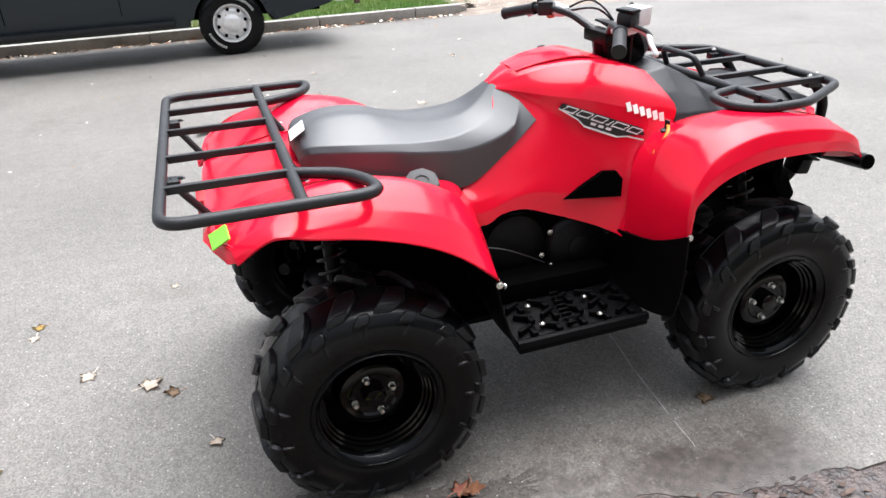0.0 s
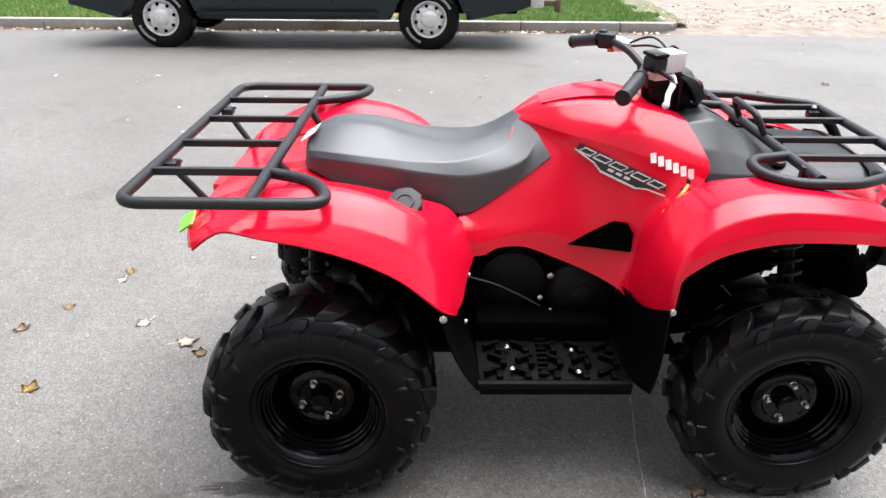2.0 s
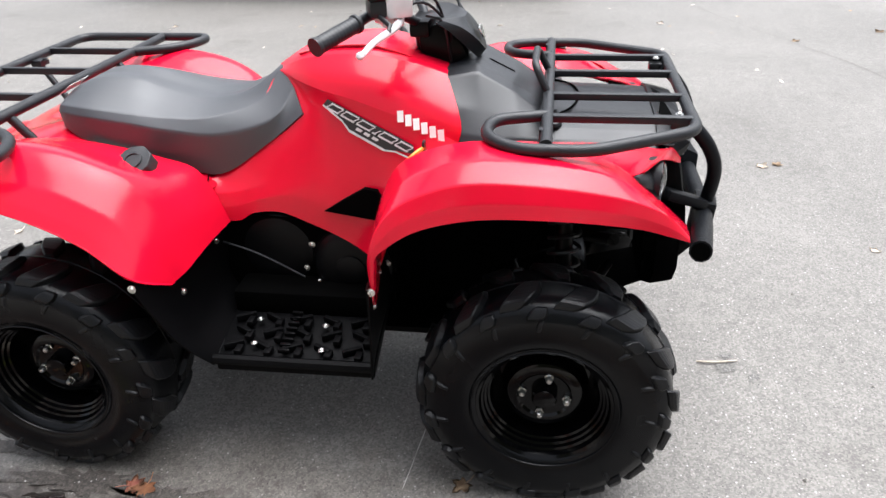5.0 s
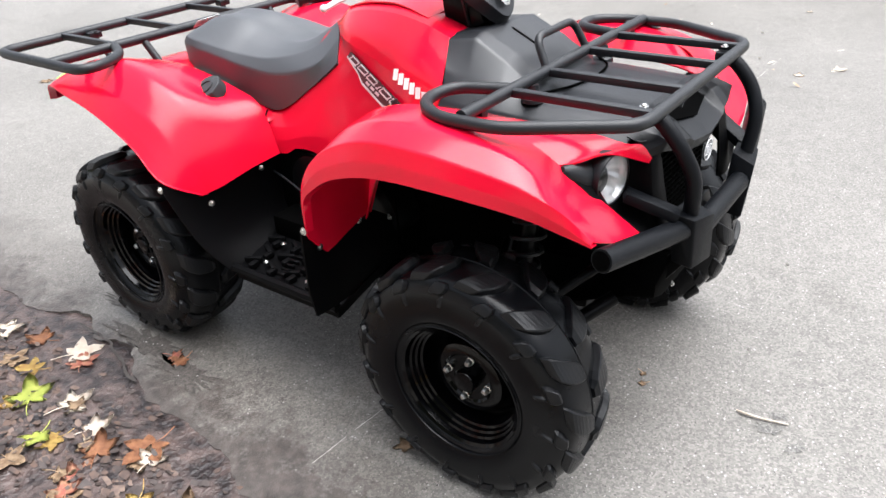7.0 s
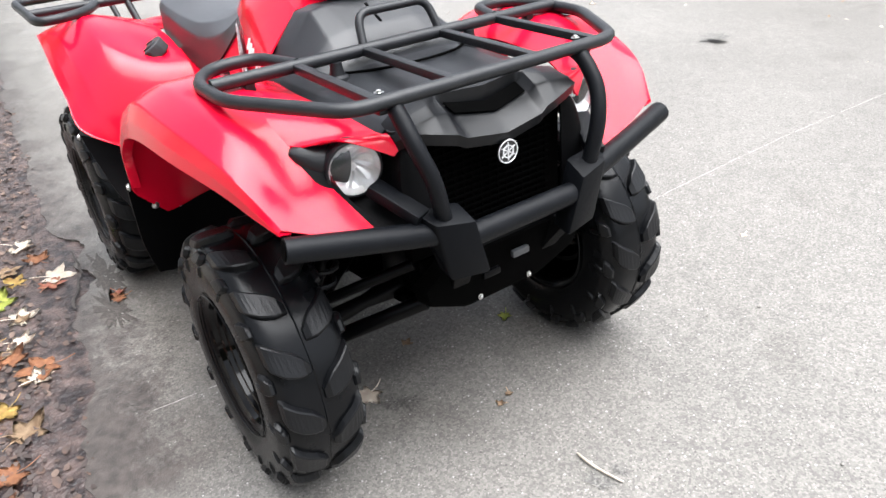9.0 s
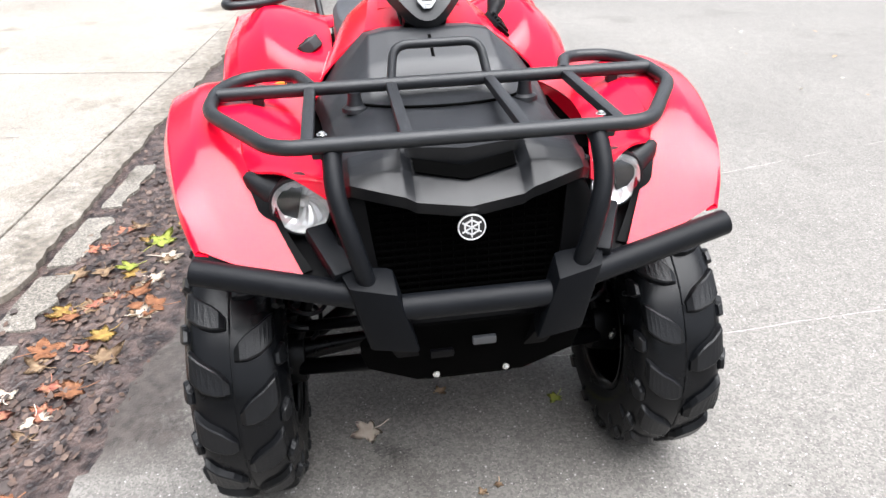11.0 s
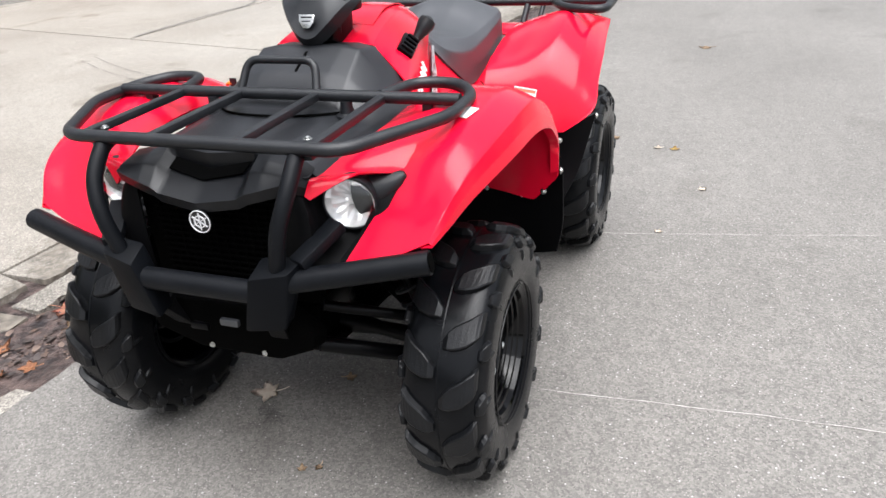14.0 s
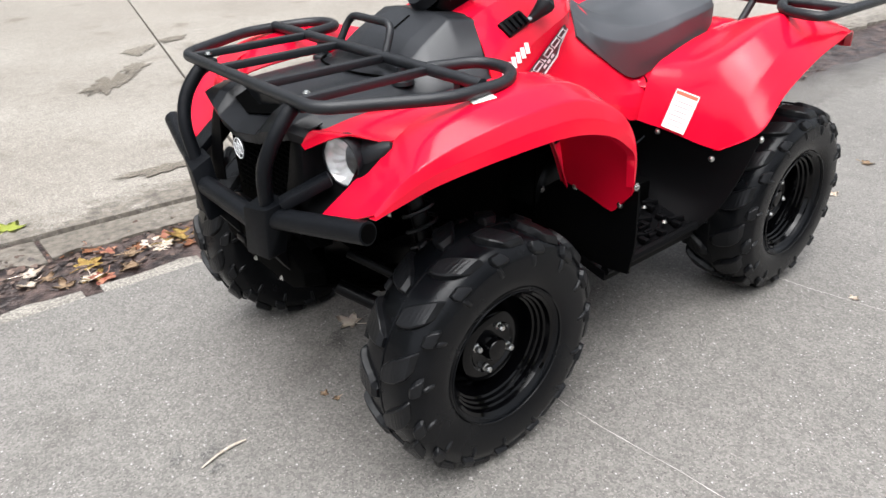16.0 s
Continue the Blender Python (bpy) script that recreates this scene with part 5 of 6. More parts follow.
strip("road_crack", [(2.05, 6.6), (2.241, 5.714), (2.56, 4.55), (2.815, 3.655), (2.87, 2.984), (2.874, 2.328)], .0065, CRACK, "dark hairline crack in the road")


def blot(name, x, y, rx, ry, mat, label, z=.0018, seed=0.0, turn=0.0):
    """An irregular thin patch lying on the road."""
    bm = bmesh.new()
    n = 72
    mid = bm.verts.new((x, y, z))
    rim = []
    for k in range(n):
        a = k * math.tau / n
        f = 1 + .6 * noise.noise(Vector((math.cos(a) * 1.8 + seed, math.sin(a) * 1.8, seed))) + .7 * noise.noise(Vector((math.cos(a) * 6, math.sin(a) * 6 + seed, 2))) + .35 * noise.noise(Vector((math.cos(a) * 15, math.sin(a) * 15 + seed, 2)))
        dx, dy = rx * f * math.cos(a), ry * f * math.sin(a)
        rim.append(bm.verts.new((x + dx * math.cos(turn) - dy * math.sin(turn), y + dx * math.sin(turn) + dy * math.cos(turn), z)))
    for k in range(n):
        bm.faces.new((mid, rim[k], rim[(k + 1) % n]))
    return tagged(part(name, bm, mat), label, "stain", kind="structure")


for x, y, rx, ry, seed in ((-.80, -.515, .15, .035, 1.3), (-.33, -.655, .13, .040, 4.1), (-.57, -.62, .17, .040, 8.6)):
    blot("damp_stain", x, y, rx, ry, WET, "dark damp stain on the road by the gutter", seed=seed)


def jagged(points, seed):
    """The line broken into short uneven kinks."""
    out = []
    for (x0, y0), (x1, y1) in zip(points, points[1:]):
        for k in range(4):
            f = k / 4
            out.append((x0 + (x1 - x0) * f, y0 + (y1 - y0) * f + .016 * rough(x0 + f * .3, seed, 37)))
    return out + [points[-1]]


strip("edge_crack", jagged([(-1.0, -.704), (-.84, -.68), (-.69, -.69), (-.60, -.72), (-.44, -.76)], 1), .010, CRACK_DEEP, "ragged dark break along the road edge", z=.0022, gaps=.3)

# gutter: low strip of wet dirt between the road and the old kerb slabs, washing over the road's edge
def dirt_z(x, y):
    d = y - road_edge(x)
    z = -.014 + .012 * rough(x, y, 5) + .009 * rough(x, y, 14) + .005 * rough(x, y, 37)
    if d > -.12:
        f = min(1.0, (d + .12) / .12)
        z = z * (1 - f) + f * (-.008 + .003 * rough(x, y, 20))
    if d > .03:
        z -= .15 * (d - .03)
    return z


bm = bmesh.new()
rows = []
for i in range(521):
    x = -13 + i * .04 if i < 200 else -5 + (i - 200) * .0333 if i < 440 else 3 + (i - 440) * .35
    rows.append([bm.verts.new((x, road_edge(x) + .20 - j * .026, dirt_z(x, road_edge(x) + .20 - j * .026))) for j in range(38)])
for a, b in zip(rows, rows[1:]):
    for j in range(37):
        bm.faces.new((a[j], b[j], b[j + 1], a[j + 1]))
tagged(part("gutter_dirt", bm, DIRT, sharp=80), "dark wet dirt and rotting leaf mould in the gutter", "dirt", kind="structure")

# pale kerb ledge along the road's edge, broken away in places
bm = bmesh.new()
for k in range(9):
    x0 = .78 + k * .42
    x1 = x0 + .36 + .05 * rough(x0, 1, 3)
    o = []
    for t in range(7):
        x = x0 + (x1 - x0) * t / 6
        o.append((x, road_edge(x) - .008, -.06))
    for t in range(6, -1, -1):
        x = x0 + (x1 - x0) * t / 6
        o.append((x, road_edge(x) - .075 + .030 * rough(x, 4, 14), -.06))
    prism(bm, o, (0, 0, .056 + .004 * rough(x0, 7, 5)), .004)
tagged(part("kerb_ledge", bm, FRAGMENT_PALE), "broken pale concrete ledge along the road edge", "kerb", kind="structure")

# concrete yard beyond the gutter
bm = bmesh.new()
vs = [bm.verts.new(p) for p in ((-60, -1.55 + 60 * .09, -.035), (30, -1.55 - 30 * .09, -.035), (30, -40, -.035), (-60, -40, -.035))]
bm.faces.new(vs)
yard = tagged(part("pavement", bm, CRACK), "pale concrete yard of cast slabs with dark joints", "pavement", kind="structure")


def slab(corners, top, bevel=.006):
    bm = bmesh.new()
    prism(bm, [(x, y, top - .09) for x, y in corners], (0, 0, .09), bevel)
    return part("slab", bm, SLAB_PIECE, yard)


def edge_y(x, v):
    return v + SLOPE * x


cuts = [-60, -24, -17.5, -11.2, -7.0, -3.48, .216, 4.1, 8.1, 30]
for a, b in zip(cuts, cuts[1:]):
    lean = lambda x, y: x + .23 * (y + 1.7)
    g = .008
    bands = ((-1.70, -5.2), (-5.2, -9.0), (-9.0, -40)) if a < -3.5 else ((-1.70 if a < .2 else -1.495, -9.0), (-9.0, -40))
    for v0, v1 in bands:
        c = []
        for x, v, sx, sv in ((a, v0, g, -g), (b, v0, -g, -g), (b, v1, -g, g), (a, v1, g, g)):
            y = edge_y(x, v) + sv
            c.append((lean(x, y) + sx, y))
        slab(c[::-1], .012 + .004 * rough(a, v0, 3))
# narrow old kerb slabs with chipped fronts
x = -40.0
while x < .2:
    w = min(1.05 + .5 * rough(x, 2, 2.3), .214 - x)
    o = [(x + .004, edge_y(x, -1.697)), (x + w - .004, edge_y(x + w, -1.697))]
    for t in range(24, -1, -1):
        q = x + .004 + (w - .008) * t / 24
        o.append((q, edge_y(q, -1.46 - .05 * min(1, max(0, (q - .15) / .3))) + .035 * rough(q, 3, 9) + .04 * rough(q, 8, 2) + .015 * rough(q, 5, 27)))
    slab(o[::-1], .008 + .005 * rough(x, 5, 4), .003)
    x += w
# broken strip of old concrete half sunk in the gutter
for x0, w, v0, v1 in ((-1.55, .5, -1.40, -1.29), (-.95, .42, -1.42, -1.30), (-.45, .36, -1.41, -1.29), (.0, .40, -1.42, -1.27), (.44, .775, -1.482, -1.285), (1.235, .86, -1.482, -1.278), (2.11, .9, -1.482, -1.28), (3.03, .9, -1.482, -1.28)):
    bm = bmesh.new()
    o = [(x0 + w * t / 15, edge_y(x0 + w * t / 15, v1) + .05 * rough(x0 + w * t / 15, 2, 9) + .02 * rough(x0 + w * t / 15, 7, 31), -.05) for t in range(16)]
    o += [(x0 + w * t / 15, edge_y(x0 + w * t / 15, v0) + .012 * rough(x0 + w * t / 15, 6, 13), -.05) for t in range(15, -1, -1)]
    prism(bm, o, (0, 0, .048 + .008 * rough(x0, 3, 5)), .004)
    part("concrete_fragment", bm, SLAB_PIECE if x0 > .4 else FRAGMENT, yard)
strip("yard_crack", [(-4.3, -4.9), (-5.4, -4.85), (-6.5, -4.8), (-7.2, -5.7), (-8.2, -7.1)], .045, CRACK, "dark crack in the concrete yard", z=.019, gaps=-.6, wobble=.03)
for off in (0, .16):
    strip("tyre_mark", [(-3.4 + off, -4.6), (-2.95 + off, -3.8), (-2.5 + off, -2.7), (-2.25 + off, -2.0)], .008, CRACK, "faint dark line in the concrete yard", z=.019)

for k, (x, y, rx, ry, turn) in enumerate(((-.28, -4.71, .20, .09, .9), (.23, -3.80, .30, .10, .8), (-.05, -4.15, .16, .07, .9), (-.65, -4.93, .13, .08, .5), (.55, -1.96, .26, .05, -.1))):
    blot("yard_stain", x, y, rx, ry, DAMP_SLAB, "brown damp stain on the concrete yard", z=.0195, seed=3.1 + k, turn=turn)
for k, (x, y, rx, ry, turn) in enumerate(((1.19, .045, .034, .020, .4), (1.265, .012, .026, .014, 1.0), (1.20, .105, .018, .012, .2), (-.98, 3.4, .10, .06, 0), (.68, -.16, .05, .03, 1.0))):
    blot("road_stain", x, y, rx, ry, STAIN, "small dark damp stain on the road", seed=7.7 + k, turn=turn)

# corrugated building at the back of the yard
wall_a, wall_b = Vector((-9.0, -8.52, 0)), Vector((-12.5, -7.32, 0))
wd = (wall_b - wall_a).normalized()
wn_ = Vector((wd.y, -wd.x, 0))
if wn_.dot(Vector((1, 1, 0))) < 0:
    wn_ = -wn_
shed = tagged(new("corrugated_shed"), "old shed clad in white corrugated metal on a concrete footing", "building")


def along(d, out=0.0, z=0.0):
    return wall_a + wd * d + wn_ * out + Vector((0, 0, z))


bm = bmesh.new()
prism(bm, [along(-8, .05), along(5.45, .05), along(5.45, -.2), along(-8, -.2)], (0, 0, .26), .015)
part("footing", bm, KERB, shed, "rough concrete footing")


def cladding(d0, d1, mat, label, pitch=.21, z0=.26, z1=3.2):
    bm = bmesh.new()
    n = int((d1 - d0) / pitch * 10)
    last = None
    for i in range(n + 1):
        d = d0 + (d1 - d0) * i / n
        ph = (d / pitch) % 1
        out = .03 if ph < .72 else -.045 if .78 < ph < .94 else .0
        a, b = bm.verts.new(along(d, out, z0)), bm.verts.new(along(d, out, z1))
        c, e = bm.verts.new(along(d, -.12, z0)), bm.verts.new(along(d, -.12, z1))
        if last:
            bm.faces.new((last[0], a, b, last[1]))
            bm.faces.new((last[2], last[3], e, c))
            bm.faces.new((last[1], b, e, last[3]))
            bm.faces.new((last[0], last[2], c, a))
        last = (a, b, c, e)
    return part("cladding", bm, mat, shed, label, sharp=20)


cladding(.75, 3.6, CORRUGATED, "white-blue corrugated sheet")
cladding(-8, .6, RUSTY, "rust-stained old sheet", pitch=.9)
cladding(5.5, 12, CORRUGATED, "white corrugated sheet")
bm = bmesh.new()
box(bm, along(.66, .03, 1.7), (.14, .14, 3.2), wd.to_track_quat("X", "Z").to_matrix().to_4x4(), .01)
part("corner_post", bm, WHITE, shed)
bm = bmesh.new()
prism(bm, [along(3.65, -.5, .1), along(5.45, -.5, .1), along(5.45, -.55, .1), along(3.65, -.55, .1)], (0, 0, 2.2), .01)
part("door", bm, PRINT, shed, "grey door set back in the wall")
bm = bmesh.new()
prism(bm, [along(3.6, .0, .0), along(5.5, .0, .0), along(5.5, -.5, .0), along(3.6, -.5, .0)], (0, 0, .10), .01)
part("door_floor", bm, SLAB, shed)
bm = bmesh.new()
prism(bm, [along(-8, .15, 3.2), along(12, .15, 3.2), along(12, -5, 3.9), along(-8, -5, 3.9)], (0, 0, .08), .01)
part("roof", bm, CORRUGATED, shed)
step = bmesh.new()
prism(step, [along(3.7, .05, .0), along(5.6, .05, .0), along(5.7, 1.5, .0), along(4.1, 1.3, .0)], (0, 0, .13), .02)
tagged(part("door_step", step, SLAB), "low concrete step in front of the shed door", "step")

# ---- far side of the street ----
bm = bmesh.new()
x = -40.0
far_kerb = tagged(new("far_kerb"), "low worn concrete kerb with leaf litter along it", "kerb", kind="structure")
bm.free()
while x < 3.0:
    w = 2.4 if x < -1.5 else 1.5
    bm = bmesh.new()
    x1 = min(x + w, 3.15)
    end = .06 if x1 > 3 else .14
    prism(bm, [(x + .006, 9.2, -.34), (x1 - .006, 9.2, -.34), (x1 - .006, 9.36, -.34), (x + .006, 9.36, -.34)], (0, 0, .21), .02)
    part("kerb_stone", bm, KERB, far_kerb)
    x += w
bm = bmesh.new()
n = 60
rows = []
for i in range(n + 1):
    x = -45 + i * (48.4 / n)
    rows.append([bm.verts.new((x, 9.36 + j, -.15 + (.02 * rough(x, j, 1.1) if j else 0))) for j in range(15)])
for a, b in zip(rows, rows[1:]):
    for j in range(14):
        bm.faces.new((a[j], b[j], b[j + 1], a[j + 1]))
tagged(part("lawn", bm, SOIL), "soil under a mown lawn behind the far kerb", "lawn", kind="structure")
bm = bmesh.new()
rows = []
for i in range(81):
    x = 2.2 + i * .3
    rows.append([bm.verts.new((x, 8.75 + j * .3 + .10 * rough(x, j, 1.9), drop(min(9.2, 8.75 + j * .3)) + min(.11, .03 * j) + .015 * rough(x, j * .3, 2.7) - (.03 if j == 0 else 0) - (.05 if x < 3.1 else 0))) for j in range(50)])
for a, b in zip(rows, rows[1:]):
    for j in range(49):
        bm.faces.new((a[j], b[j], b[j + 1], a[j + 1]))
tagged(part("gravel_drive", bm, GRAVEL, sharp=80), "brown gravel and soil drive with leaf litter", "gravel", kind="structure")


def blades(name, count, x0, x1, y0, y1, h, mat, label, z=-.15, keep=None):
    verts, faces = [], []
    for _ in range(count):
        x, y = random.uniform(x0, x1), random.uniform(y0, y1)
        if keep and not keep(x, y):
            continue
        a, l, t = random.uniform(0, 6.28), random.uniform(.5, 1) * h, random.uniform(.1, .5) * h
        w = .006
        dx, dy = math.cos(a), math.sin(a)
        i = len(verts)
        verts += [(x - dy * w, y + dx * w, z), (x + dy * w, y - dx * w, z), (x + dx * t, y + dy * t, z + l)]
        faces.append((i, i + 1, i + 2))
    me = bpy.data.meshes.new(name)
    me.from_pydata(verts, [], faces)
    me.materials.append(mat)
    return tagged(new(name, me), label, "grass", kind="stuff")


blades("lawn_grass", 90000, -9, 3.3, 9.37, 12.5, .07, GRASS_BLADE, "short green lawn grass behind the far kerb", keep=lambda x, y: x < 3.05 + .35 * rough(x, y, 2) - .1 * (y - 9.4) and not (-2.6 < x < -1.1 and rough(x, y, 1.3) > -.15 and y < 10.3))


# ---- parked truck ----
truck = tagged(new("pickup_truck"), "dark green pickup truck with chrome wheels parked at the kerb", "truck")
TY, TX0, TX1 = 7.20, -3.85, -.53
zb = -.195
bm = bmesh.new()
R = .47
outline = [(-4.98, .52)]
for xc in (TX0, TX1):
    outline.append((xc - R - .02, .40))
    outline += [(xc + R * math.cos(a), .36 + R * math.sin(a)) for a in [math.pi - k * math.pi / 14 for k in range(15)]]
    outline.append((xc + R + .02, .40))
outline += [(.62, .50), (.80, .56), (.82, 1.25), (.80, 1.32), (-1.35, 1.33), (-1.55, 1.90), (-2.9, 1.93), (-3.55, 1.38), (-4.85, 1.22), (-5.0, 1.05)]
prism(bm, [(x, TY + .03, z + zb) for x, z in outline], (0, 1.80, 0), .035)
part("body", bm, TRUCK_PAINT, truck, "dark green painted truck body", sharp=30)
bm = bmesh.new()
box(bm, (-2.27, TY - .02, zb + .43), (2.2, .14, .06), None, .02)
part("running_board", bm, BLACK, truck)
bm = bmesh.new()
box(bm, (-2.27, TY + .95, zb + .42), (2.4, 1.5, .16), None, .02)
box(bm, (-.5, TY + .95, zb + .46), (2.2, 1.0, .14), None, .02)
part("chassis", bm, DARK, truck)
bm = bmesh.new()
box(bm, (.80, TY + .93, zb + .62), (.16, 1.86, .20), None, .03)
part("rear_bumper", bm, ALLOY, truck, "chrome rear bumper")
bm = bmesh.new()
box(bm, (1.0, TY + .93, zb + .47), (.38, .07, .07), None, .006)
box(bm, (1.18, TY + .93, zb + .44), (.07, .09, .16), None, .01)
revolve(bm, [(.02, 0), (.02, .05), (.028, .06), (.028, .09), (.012, .11)], (1.19, TY + .93, zb + .52), "z", seg=14)
part("tow_hitch", bm, RUST, truck, "rusty tow hitch with ball")
for x in (-2.92, -1.72):
    bm = bmesh.new()
    box(bm, (x, TY + .028, zb + .92), (.008, .012, .72))
    part("door_seam", bm, DARK, truck)
bm = bmesh.new()
prism(bm, [(-2.85, TY + .026, zb + 1.38), (-1.62, TY + .026, zb + 1.38), (-1.72, TY + .026, zb + 1.82), (-2.80, TY + .026, zb + 1.84), (-3.30, TY + .026, zb + 1.42)], (0, .01, 0))
part("side_window", bm, GLOSS, truck, "dark side window")
for xc in (TX0, TX1):
    for yc, s in ((TY + .13, -1), (TY + 1.73, 1)):
        w = new("wheel")
        w.parent = truck
        zc = zb + .375
        bm = bmesh.new()
        revolve(bm, [(.212, .095), (.225, .118), (.27, .13), (.33, .125), (.362, .105), (.373, .07), (.375, 0), (.373, -.07), (.362, -.105), (.33, -.125), (.27, -.13), (.212, -.095)], (xc, yc, zc), "y", s, 56, cap=False)
        for k in range(56):
            for t in (-.06, .0, .06):
                a = (k + (.5 if t == 0 else 0)) * math.tau / 56
                box(bm, (xc + .374 * math.cos(a), yc + t, zc + .374 * math.sin(a)), (.010, .045, .026), pose(0, 0, 0, 0, -math.degrees(a), 0))
        for v in bm.verts:
            v.co.z = max(v.co.z, drop(yc) + .003)
        part("tyre", bm, RUBBER, w, "black tyre with raised white letters as bars")
        bm = bmesh.new()
        for a0, cnt in ((.5, 9), (3.5, 9)):
            for k in range(cnt):
                a = a0 + k * .10
                box(bm, (xc + .29 * math.cos(a), yc + s * .1305, zc + .29 * math.sin(a)), (.030, .003, .018), pose(0, 0, 0, 0, -math.degrees(a), 0))
        part("sidewall_bar", bm, PALE, w, "pale raised bars")
        bm = bmesh.new()
        revolve(bm, [(.225, .095), (.22, .115), (.208, .112), (.196, .09), (.185, .06), (.165, .085), (.14, .10), (.105, .098), (.10, .12), (.075, .135), (.02, .14), (.001, .14)], (xc, yc, zc), "y", s, 48, cap=False)
        rim = part("rim", bm, CHROME_WHEEL, w, "chrome eight-hole wheel")
        for k in range(8):
            a = k * math.tau / 8 + .2
            # raised dark disc paints the shade of a hole; the rim is solid
            bm = bmesh.new()
            revolve(bm, [(.021, .091), (.021, .1035), (.001, .104)], (xc + .162 * math.cos(a), yc, zc + .162 * math.sin(a)), "y", s, 14)
            part("vent_hole", bm, DARK, w)
            bm = bmesh.new()
            revolve(bm, [(.012, .095), (.012, .118), (.006, .124), (.001, .125)], (xc + .088 * math.cos(a), yc, zc + .088 * math.sin(a)), "y", s, 6)
            part("lug_nut", bm, STEEL, w)


# ---- fallen leaves, litter, twigs ----
def maple(mat, size, lobes=5):
    """A maple leaf with pointed lobes, curled, with its stalk."""
    bm = bmesh.new()
    rim_pts = []
    tips = [(-125, .62), (-68, .85), (0, 1.0), (68, .85), (125, .62)]
    for k, (deg, r) in enumerate(tips):
        for da, f in ((-22, .66), (-13, .80), (-9, .84), (0, 1.0), (9, .84), (13, .80), (22, .66)):
            rim_pts.append((deg + da, r * f))
        if k < 4:
            rim_pts.append(((deg + tips[k + 1][0]) / 2, .47))
    rim_pts.append((165, .30))
    rim_pts.append((180, .12))
    rim_pts.append((195, .30))
    curl, twist = random.uniform(.12, .42), random.uniform(0, 6.28)

    def lift(x, y):
        r2 = x * x + y * y
        return size * (curl * r2 * (.55 + .45 * math.cos(2 * math.atan2(y, x) + twist)) + .05 * math.sin(9 * x + twist) * r2)

    c = bm.verts.new((0, 0, 0))
    inner, outer = [], []
    for deg, r in rim_pts:
        a = math.radians(deg)
        x, y = math.cos(a) * r, math.sin(a) * r
        inner.append(bm.verts.new((x * .5 * size, y * .5 * size, lift(x * .5, y * .5))))
        outer.append(bm.verts.new((x * size, y * size, lift(x, y))))
    n = len(outer)
    for k in range(n):
        q = (k + 1) % n
        bm.faces.new((c, inner[k], inner[q]))
        bm.faces.new((inner[k], outer[k], outer[q], inner[q]))
    bmesh.ops.solidify(bm, geom=bm.faces[:], thickness=.0006)
    tube(bm, spline([(-.1 * size, 0, .002), (-.5 * size, .08 * size, .004), (-.95 * size, .02 * size, .008)], 6), .0012, 5)
    me = bpy.data.meshes.new("fallen_leaf")
    bmesh.ops.recalc_face_normals(bm, faces=bm.faces)
    bm.to_mesh(me)
    bm.free()
    me.materials.append(mat)
    me.shade_smooth()
    return me


def ground_z(x, y):
    v = y - SLOPE * x
    if y > road_edge(x) + .08:
        return drop(y)
    if v < -1.45:
        return .012
    return dirt_z(x, y)


LEAF = {"tan": (L_TAN, "dry tan fallen maple leaf"), "pale": (L_PALE, "pale dry fallen maple leaf"), "orange": (L_ORANGE, "orange-brown fallen maple leaf"), "yellow": (L_YELLOW, "yellow fallen maple leaf"), "red": (L_RED, "reddish fallen maple leaf"), "green": (L_GREEN, "yellow-green fallen maple leaf")}


def leaf(x, y, kind, size, on="the road"):
    mat, label = LEAF[kind]
    ob = new("fallen_leaf", maple(mat, size))
    lo = min(v.co.z for v in ob.data.vertices)
    ob.matrix_world = pose(x, y, ground_z(x, y) + .003 - lo, random.uniform(-5, 5), random.uniform(-5, 5), random.uniform(0, 360))
    return tagged(ob, label + " lying on " + on, "leaf", group="fallen leaves")


for x, y, kind, size in ((-1.28, .22, "pale", .062), (-1.19, .15, "tan", .040), (-1.48, .36, "pale", .044), (-1.07, -.16, "pale", .036), (-1.70, .79, "yellow", .035), (-1.19, .94, "pale", .028), (-.40, -.62, "orange", .045), (.68, 3.46, "pale", .06), (-1.71, -.08, "yellow", .045), (-1.83, .47, "tan", .035), (-1.94, .30, "tan", .045), (1.66, 1.69, "pale", .045), (1.74, 1.72, "tan", .04), (.592, -.21, "pale", .060), (.47, -.01, "tan", .026), (.85, .04, "tan", .018), (-.72, .79, "pale", .024), (-1.71, .71, "pale", .03), (-.44, -.62, "red", .042), (.83, .08, "tan", .016), (.50, 3.23, "pale", .045), (.73, 1.24, "pale", .018), (-4.06, .88, "tan", .07), (1.9, .85, "pale", .03), (2.6, 4.6, "tan", .05), (1.6, 5.4, "pale", .05), (-2.5, 3.8, "pale", .045), (-3.2, 5.2, "pale", .05), (.1, 5.3, "pale", .045), (3.4, 5.0, "tan", .06), (.55, .30, "green", .030), (.43, -.517, "tan", .04)):
    leaf(x, y, kind, size)
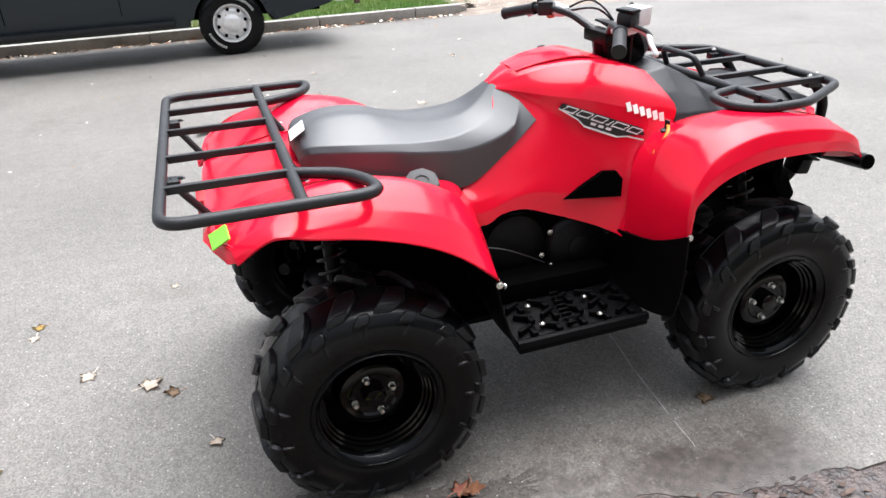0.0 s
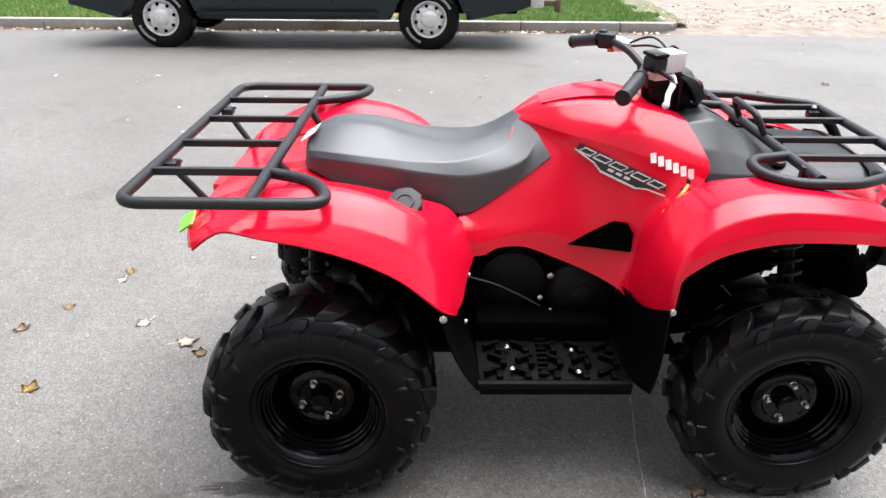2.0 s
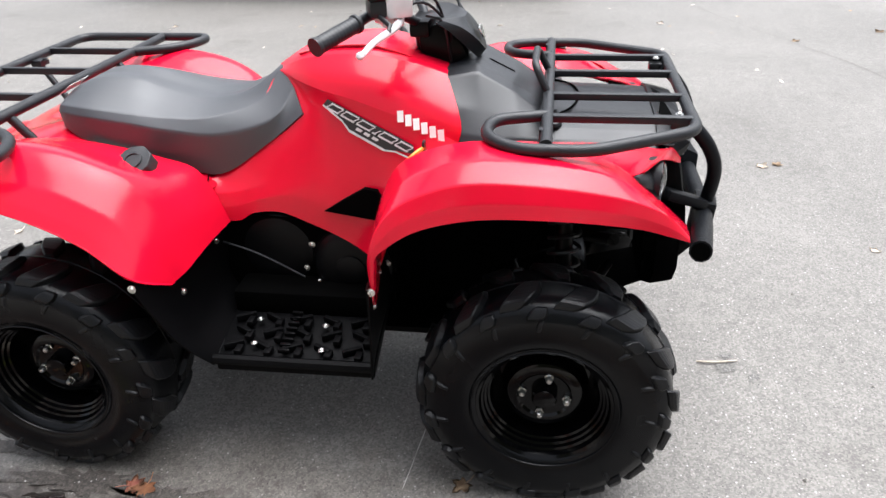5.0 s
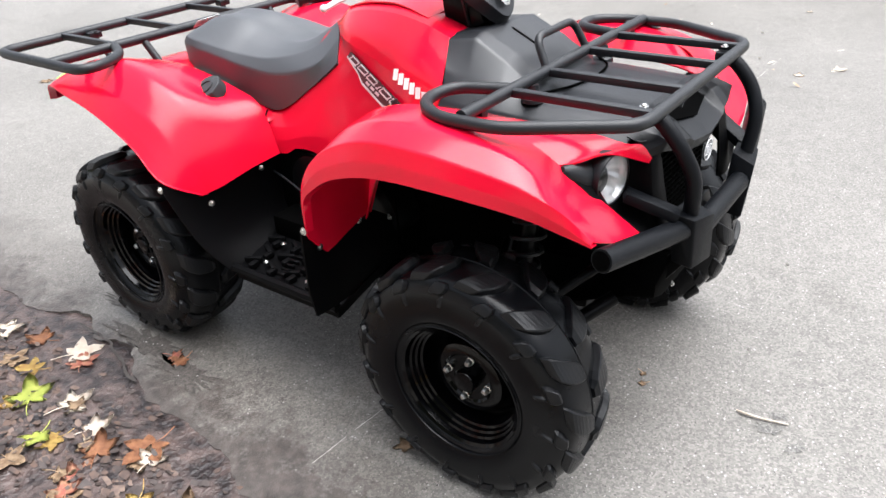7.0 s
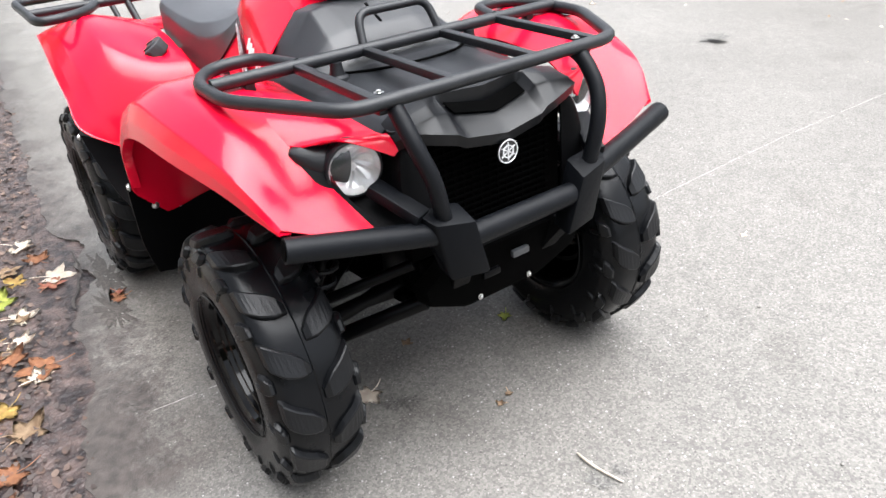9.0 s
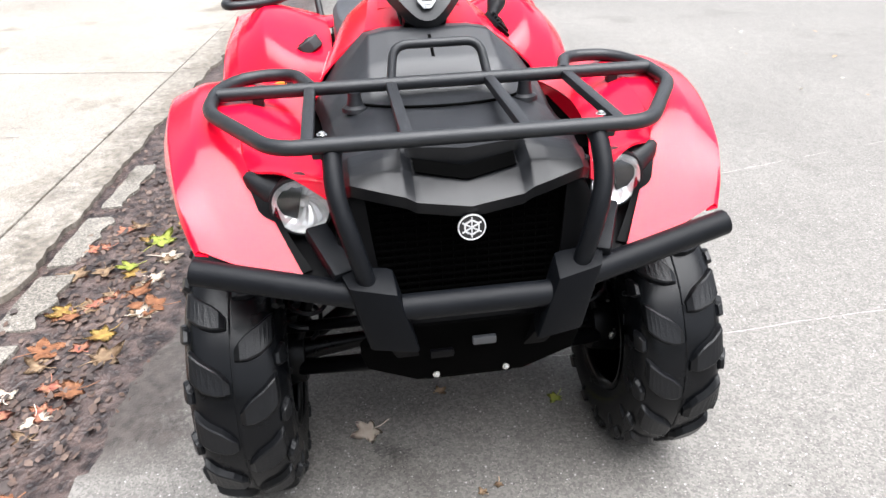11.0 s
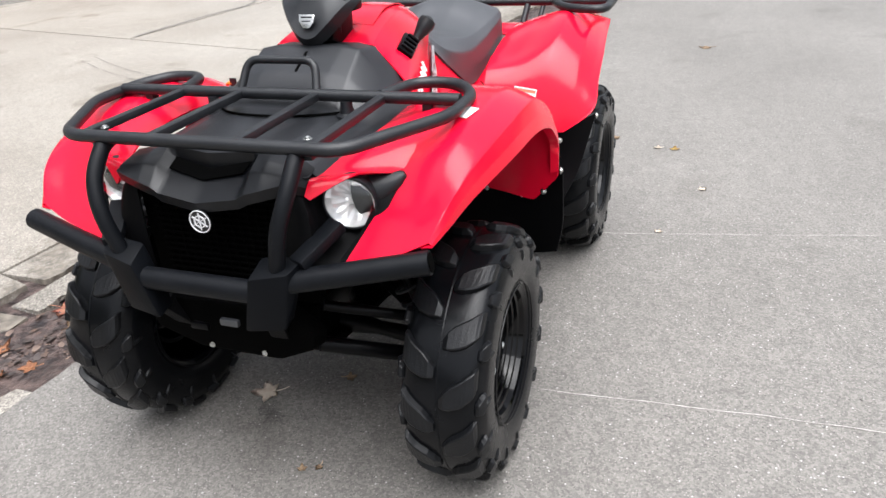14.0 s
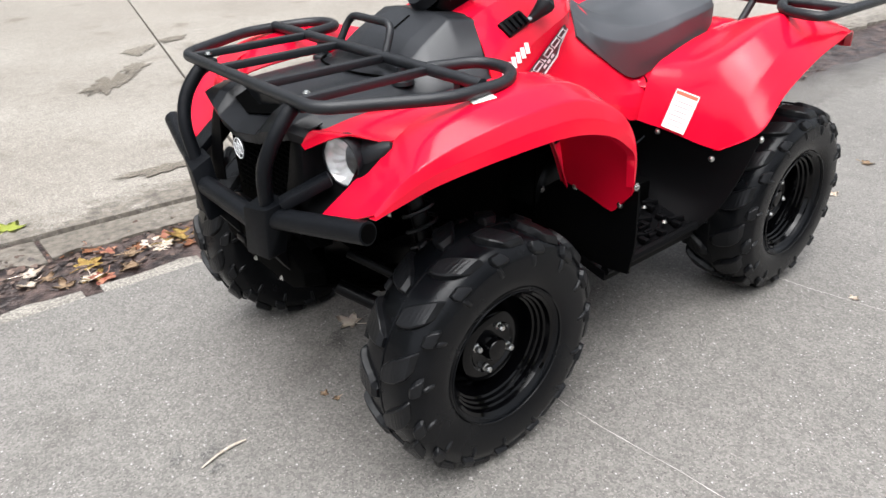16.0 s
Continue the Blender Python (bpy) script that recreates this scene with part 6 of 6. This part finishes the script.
for x, y, kind, size in ((-.16, -.90, "orange", .058), (-.11, -.93, "pale", .038), (-.37, -.95, "pale", .045), (-.28, -.985, "orange", .048), (-.52, -.93, "pale", .050), (-.66, -.98, "green", .060), (-.80, -.90, "yellow", .042), (-.93, -.80, "orange", .045), (-.74, -.78, "pale", .055), (-.68, -.80, "red", .045), (-.02, -1.03, "yellow", .045), (-.48, -1.05, "green", .040), (.12, -1.0, "tan", .05), (.25, -1.05, "orange", .05), (-.9, -.92, "tan", .045), (-1.1, -.85, "pale", .05), (.05, -1.2, "orange", .055), (-.2, -1.2, "yellow", .05), (.35, -1.25, "red", .05), (-.45, -1.25, "tan", .05), (1.32, -1.30, "pale", .045), (1.13, -1.23, "yellow", .05), (.74, -1.24, "yellow", .055), (1.29, -1.74, "green", .055), (.84, -1.20, "pale", .04), (.99, -1.13, "tan", .04), (.80, -1.28, "red", .045), (.92, -1.26, "orange", .035)):
    leaf(x, y, kind, size * 1.55, "wet gutter dirt")

for k in range(46):
    x = random.uniform(-.9, 1.35)
    leaf(x, SLOPE * x - random.triangular(.93, 1.40, 1.10), random.choice(("tan", "orange", "pale", "tan", "yellow", "red", "tan", "pale", "tan", "red")), random.uniform(.040, .068), "wet gutter dirt")


def litter(name, count, spot, mats, sizes, label, z=.0, lie=1.0):
    """Crumbs of leaf, too many to count."""
    verts, faces, idx = [], [], []
    for _ in range(count):
        x, y, base = spot()
        s0, a = random.uniform(*sizes), random.uniform(0, 6.28)
        tilt = random.uniform(-.5, .5) * lie
        k, i = random.choice((5, 6, 7)), len(verts)
        for m in range(k):
            r = s0 * random.uniform(.35, 1)
            t = a + m * math.tau / k
            verts.append((x + r * math.cos(t), y + r * math.sin(t) * .7, base + z + .004 + abs(tilt) * s0 + tilt * r * math.cos(t - a)))
        faces.append(tuple(range(i, i + k)))
        idx.append(random.randrange(len(mats)))
    me = bpy.data.meshes.new(name)
    me.from_pydata(verts, [], faces)
    for m in mats:
        me.materials.append(m)
    me.polygons.foreach_set("material_index", idx)
    return tagged(new(name, me), label, "leaf litter", kind="stuff")


def in_gutter():
    x = random.uniform(-3.5, 3)
    y = SLOPE * x - random.triangular(.80 if x < .6 else 1.0, 1.46, 1.05 if x < .6 else 1.15)
    return x, y, dirt_z(x, y)


litter("leaf_litter", 4200, in_gutter, (L_DARK, L_DARK, L_MUD, L_DARK, L_MUD, L_MOULD, L_MUD, L_DARK, L_MUD, L_MOULD, L_MUD, L_DARK), (.005, .026), "brown crumbled leaf litter in the gutter", -.003, .75)


def at_far_kerb():
    x = random.uniform(-7, 3)
    y = 9.19 - abs(random.gauss(0, .13))
    return x, y, drop(y)


litter("kerb_litter", 700, at_far_kerb, (L_TAN, L_ORANGE, L_DARK, L_PALE), (.02, .05), "brown leaves drifted against the far kerb")
litter("drive_litter", 900, lambda: (random.uniform(3, 9), random.uniform(8.9, 11.5), -.14), (L_TAN, L_PALE, L_DARK), (.02, .05), "brown leaves strewn over the gravel drive")
litter("road_litter", 90, lambda: (lambda x, y: (x, y, drop(y)))(random.uniform(-4.5, 5), random.uniform(2.5, 8.5)), (L_TAN, L_PALE), (.012, .03), "scattered small leaf pieces on the road", -.002)
litter("under_kerb_litter", 260, lambda: (random.uniform(-3.1, -.9), random.uniform(9.4, 9.9), -.13), (L_TAN, L_PALE, L_RED), (.02, .05), "brown leaves lying behind the kerb")
verts, faces = [], []
for (x, y), r in zip([(1.02, .9), (1.5, .5), (.95, .75), (.2, 1.4), (-1.5, -.3), (1.3, -.4), (1.6, .0), (.75, .55), (1.25, -.75), (-.3, 1.2), (1.05, .35)], (.008, .006, .006, .007, .006, .008, .006, .007, .011, .007, .006)):
    i = len(verts)
    verts += [(x + r, y, .004), (x, y + r * .8, .004), (x - r, y, .004), (x, y - r * .9, .004), (x, y, .004 + r), (x, y, 0)]
    faces += [(i + a, i + b, i + c) for a, b, c in ((0, 1, 4), (1, 2, 4), (2, 3, 4), (3, 0, 4), (1, 0, 5), (2, 1, 5), (3, 2, 5), (0, 3, 5))]
me = bpy.data.meshes.new("pebbles")
me.from_pydata(verts, [], faces)
me.materials.append(KERB)
tagged(new("pebbles", me), "small grey pebbles on the road", "pebbles", kind="stuff")
bm = bmesh.new()
tube(bm, spline([(1.100, .066, .006), (1.135, .064, .0075), (1.18, .070, .007), (1.228, .084, .005)], 10), [.0022, .0030, .0034, .0036, .0036, .0036, .0034, .0032, .0030, .0026, .002], 8)
tagged(part("twig", bm, TWIG), "short pale dry twig lying on the road", "twig")
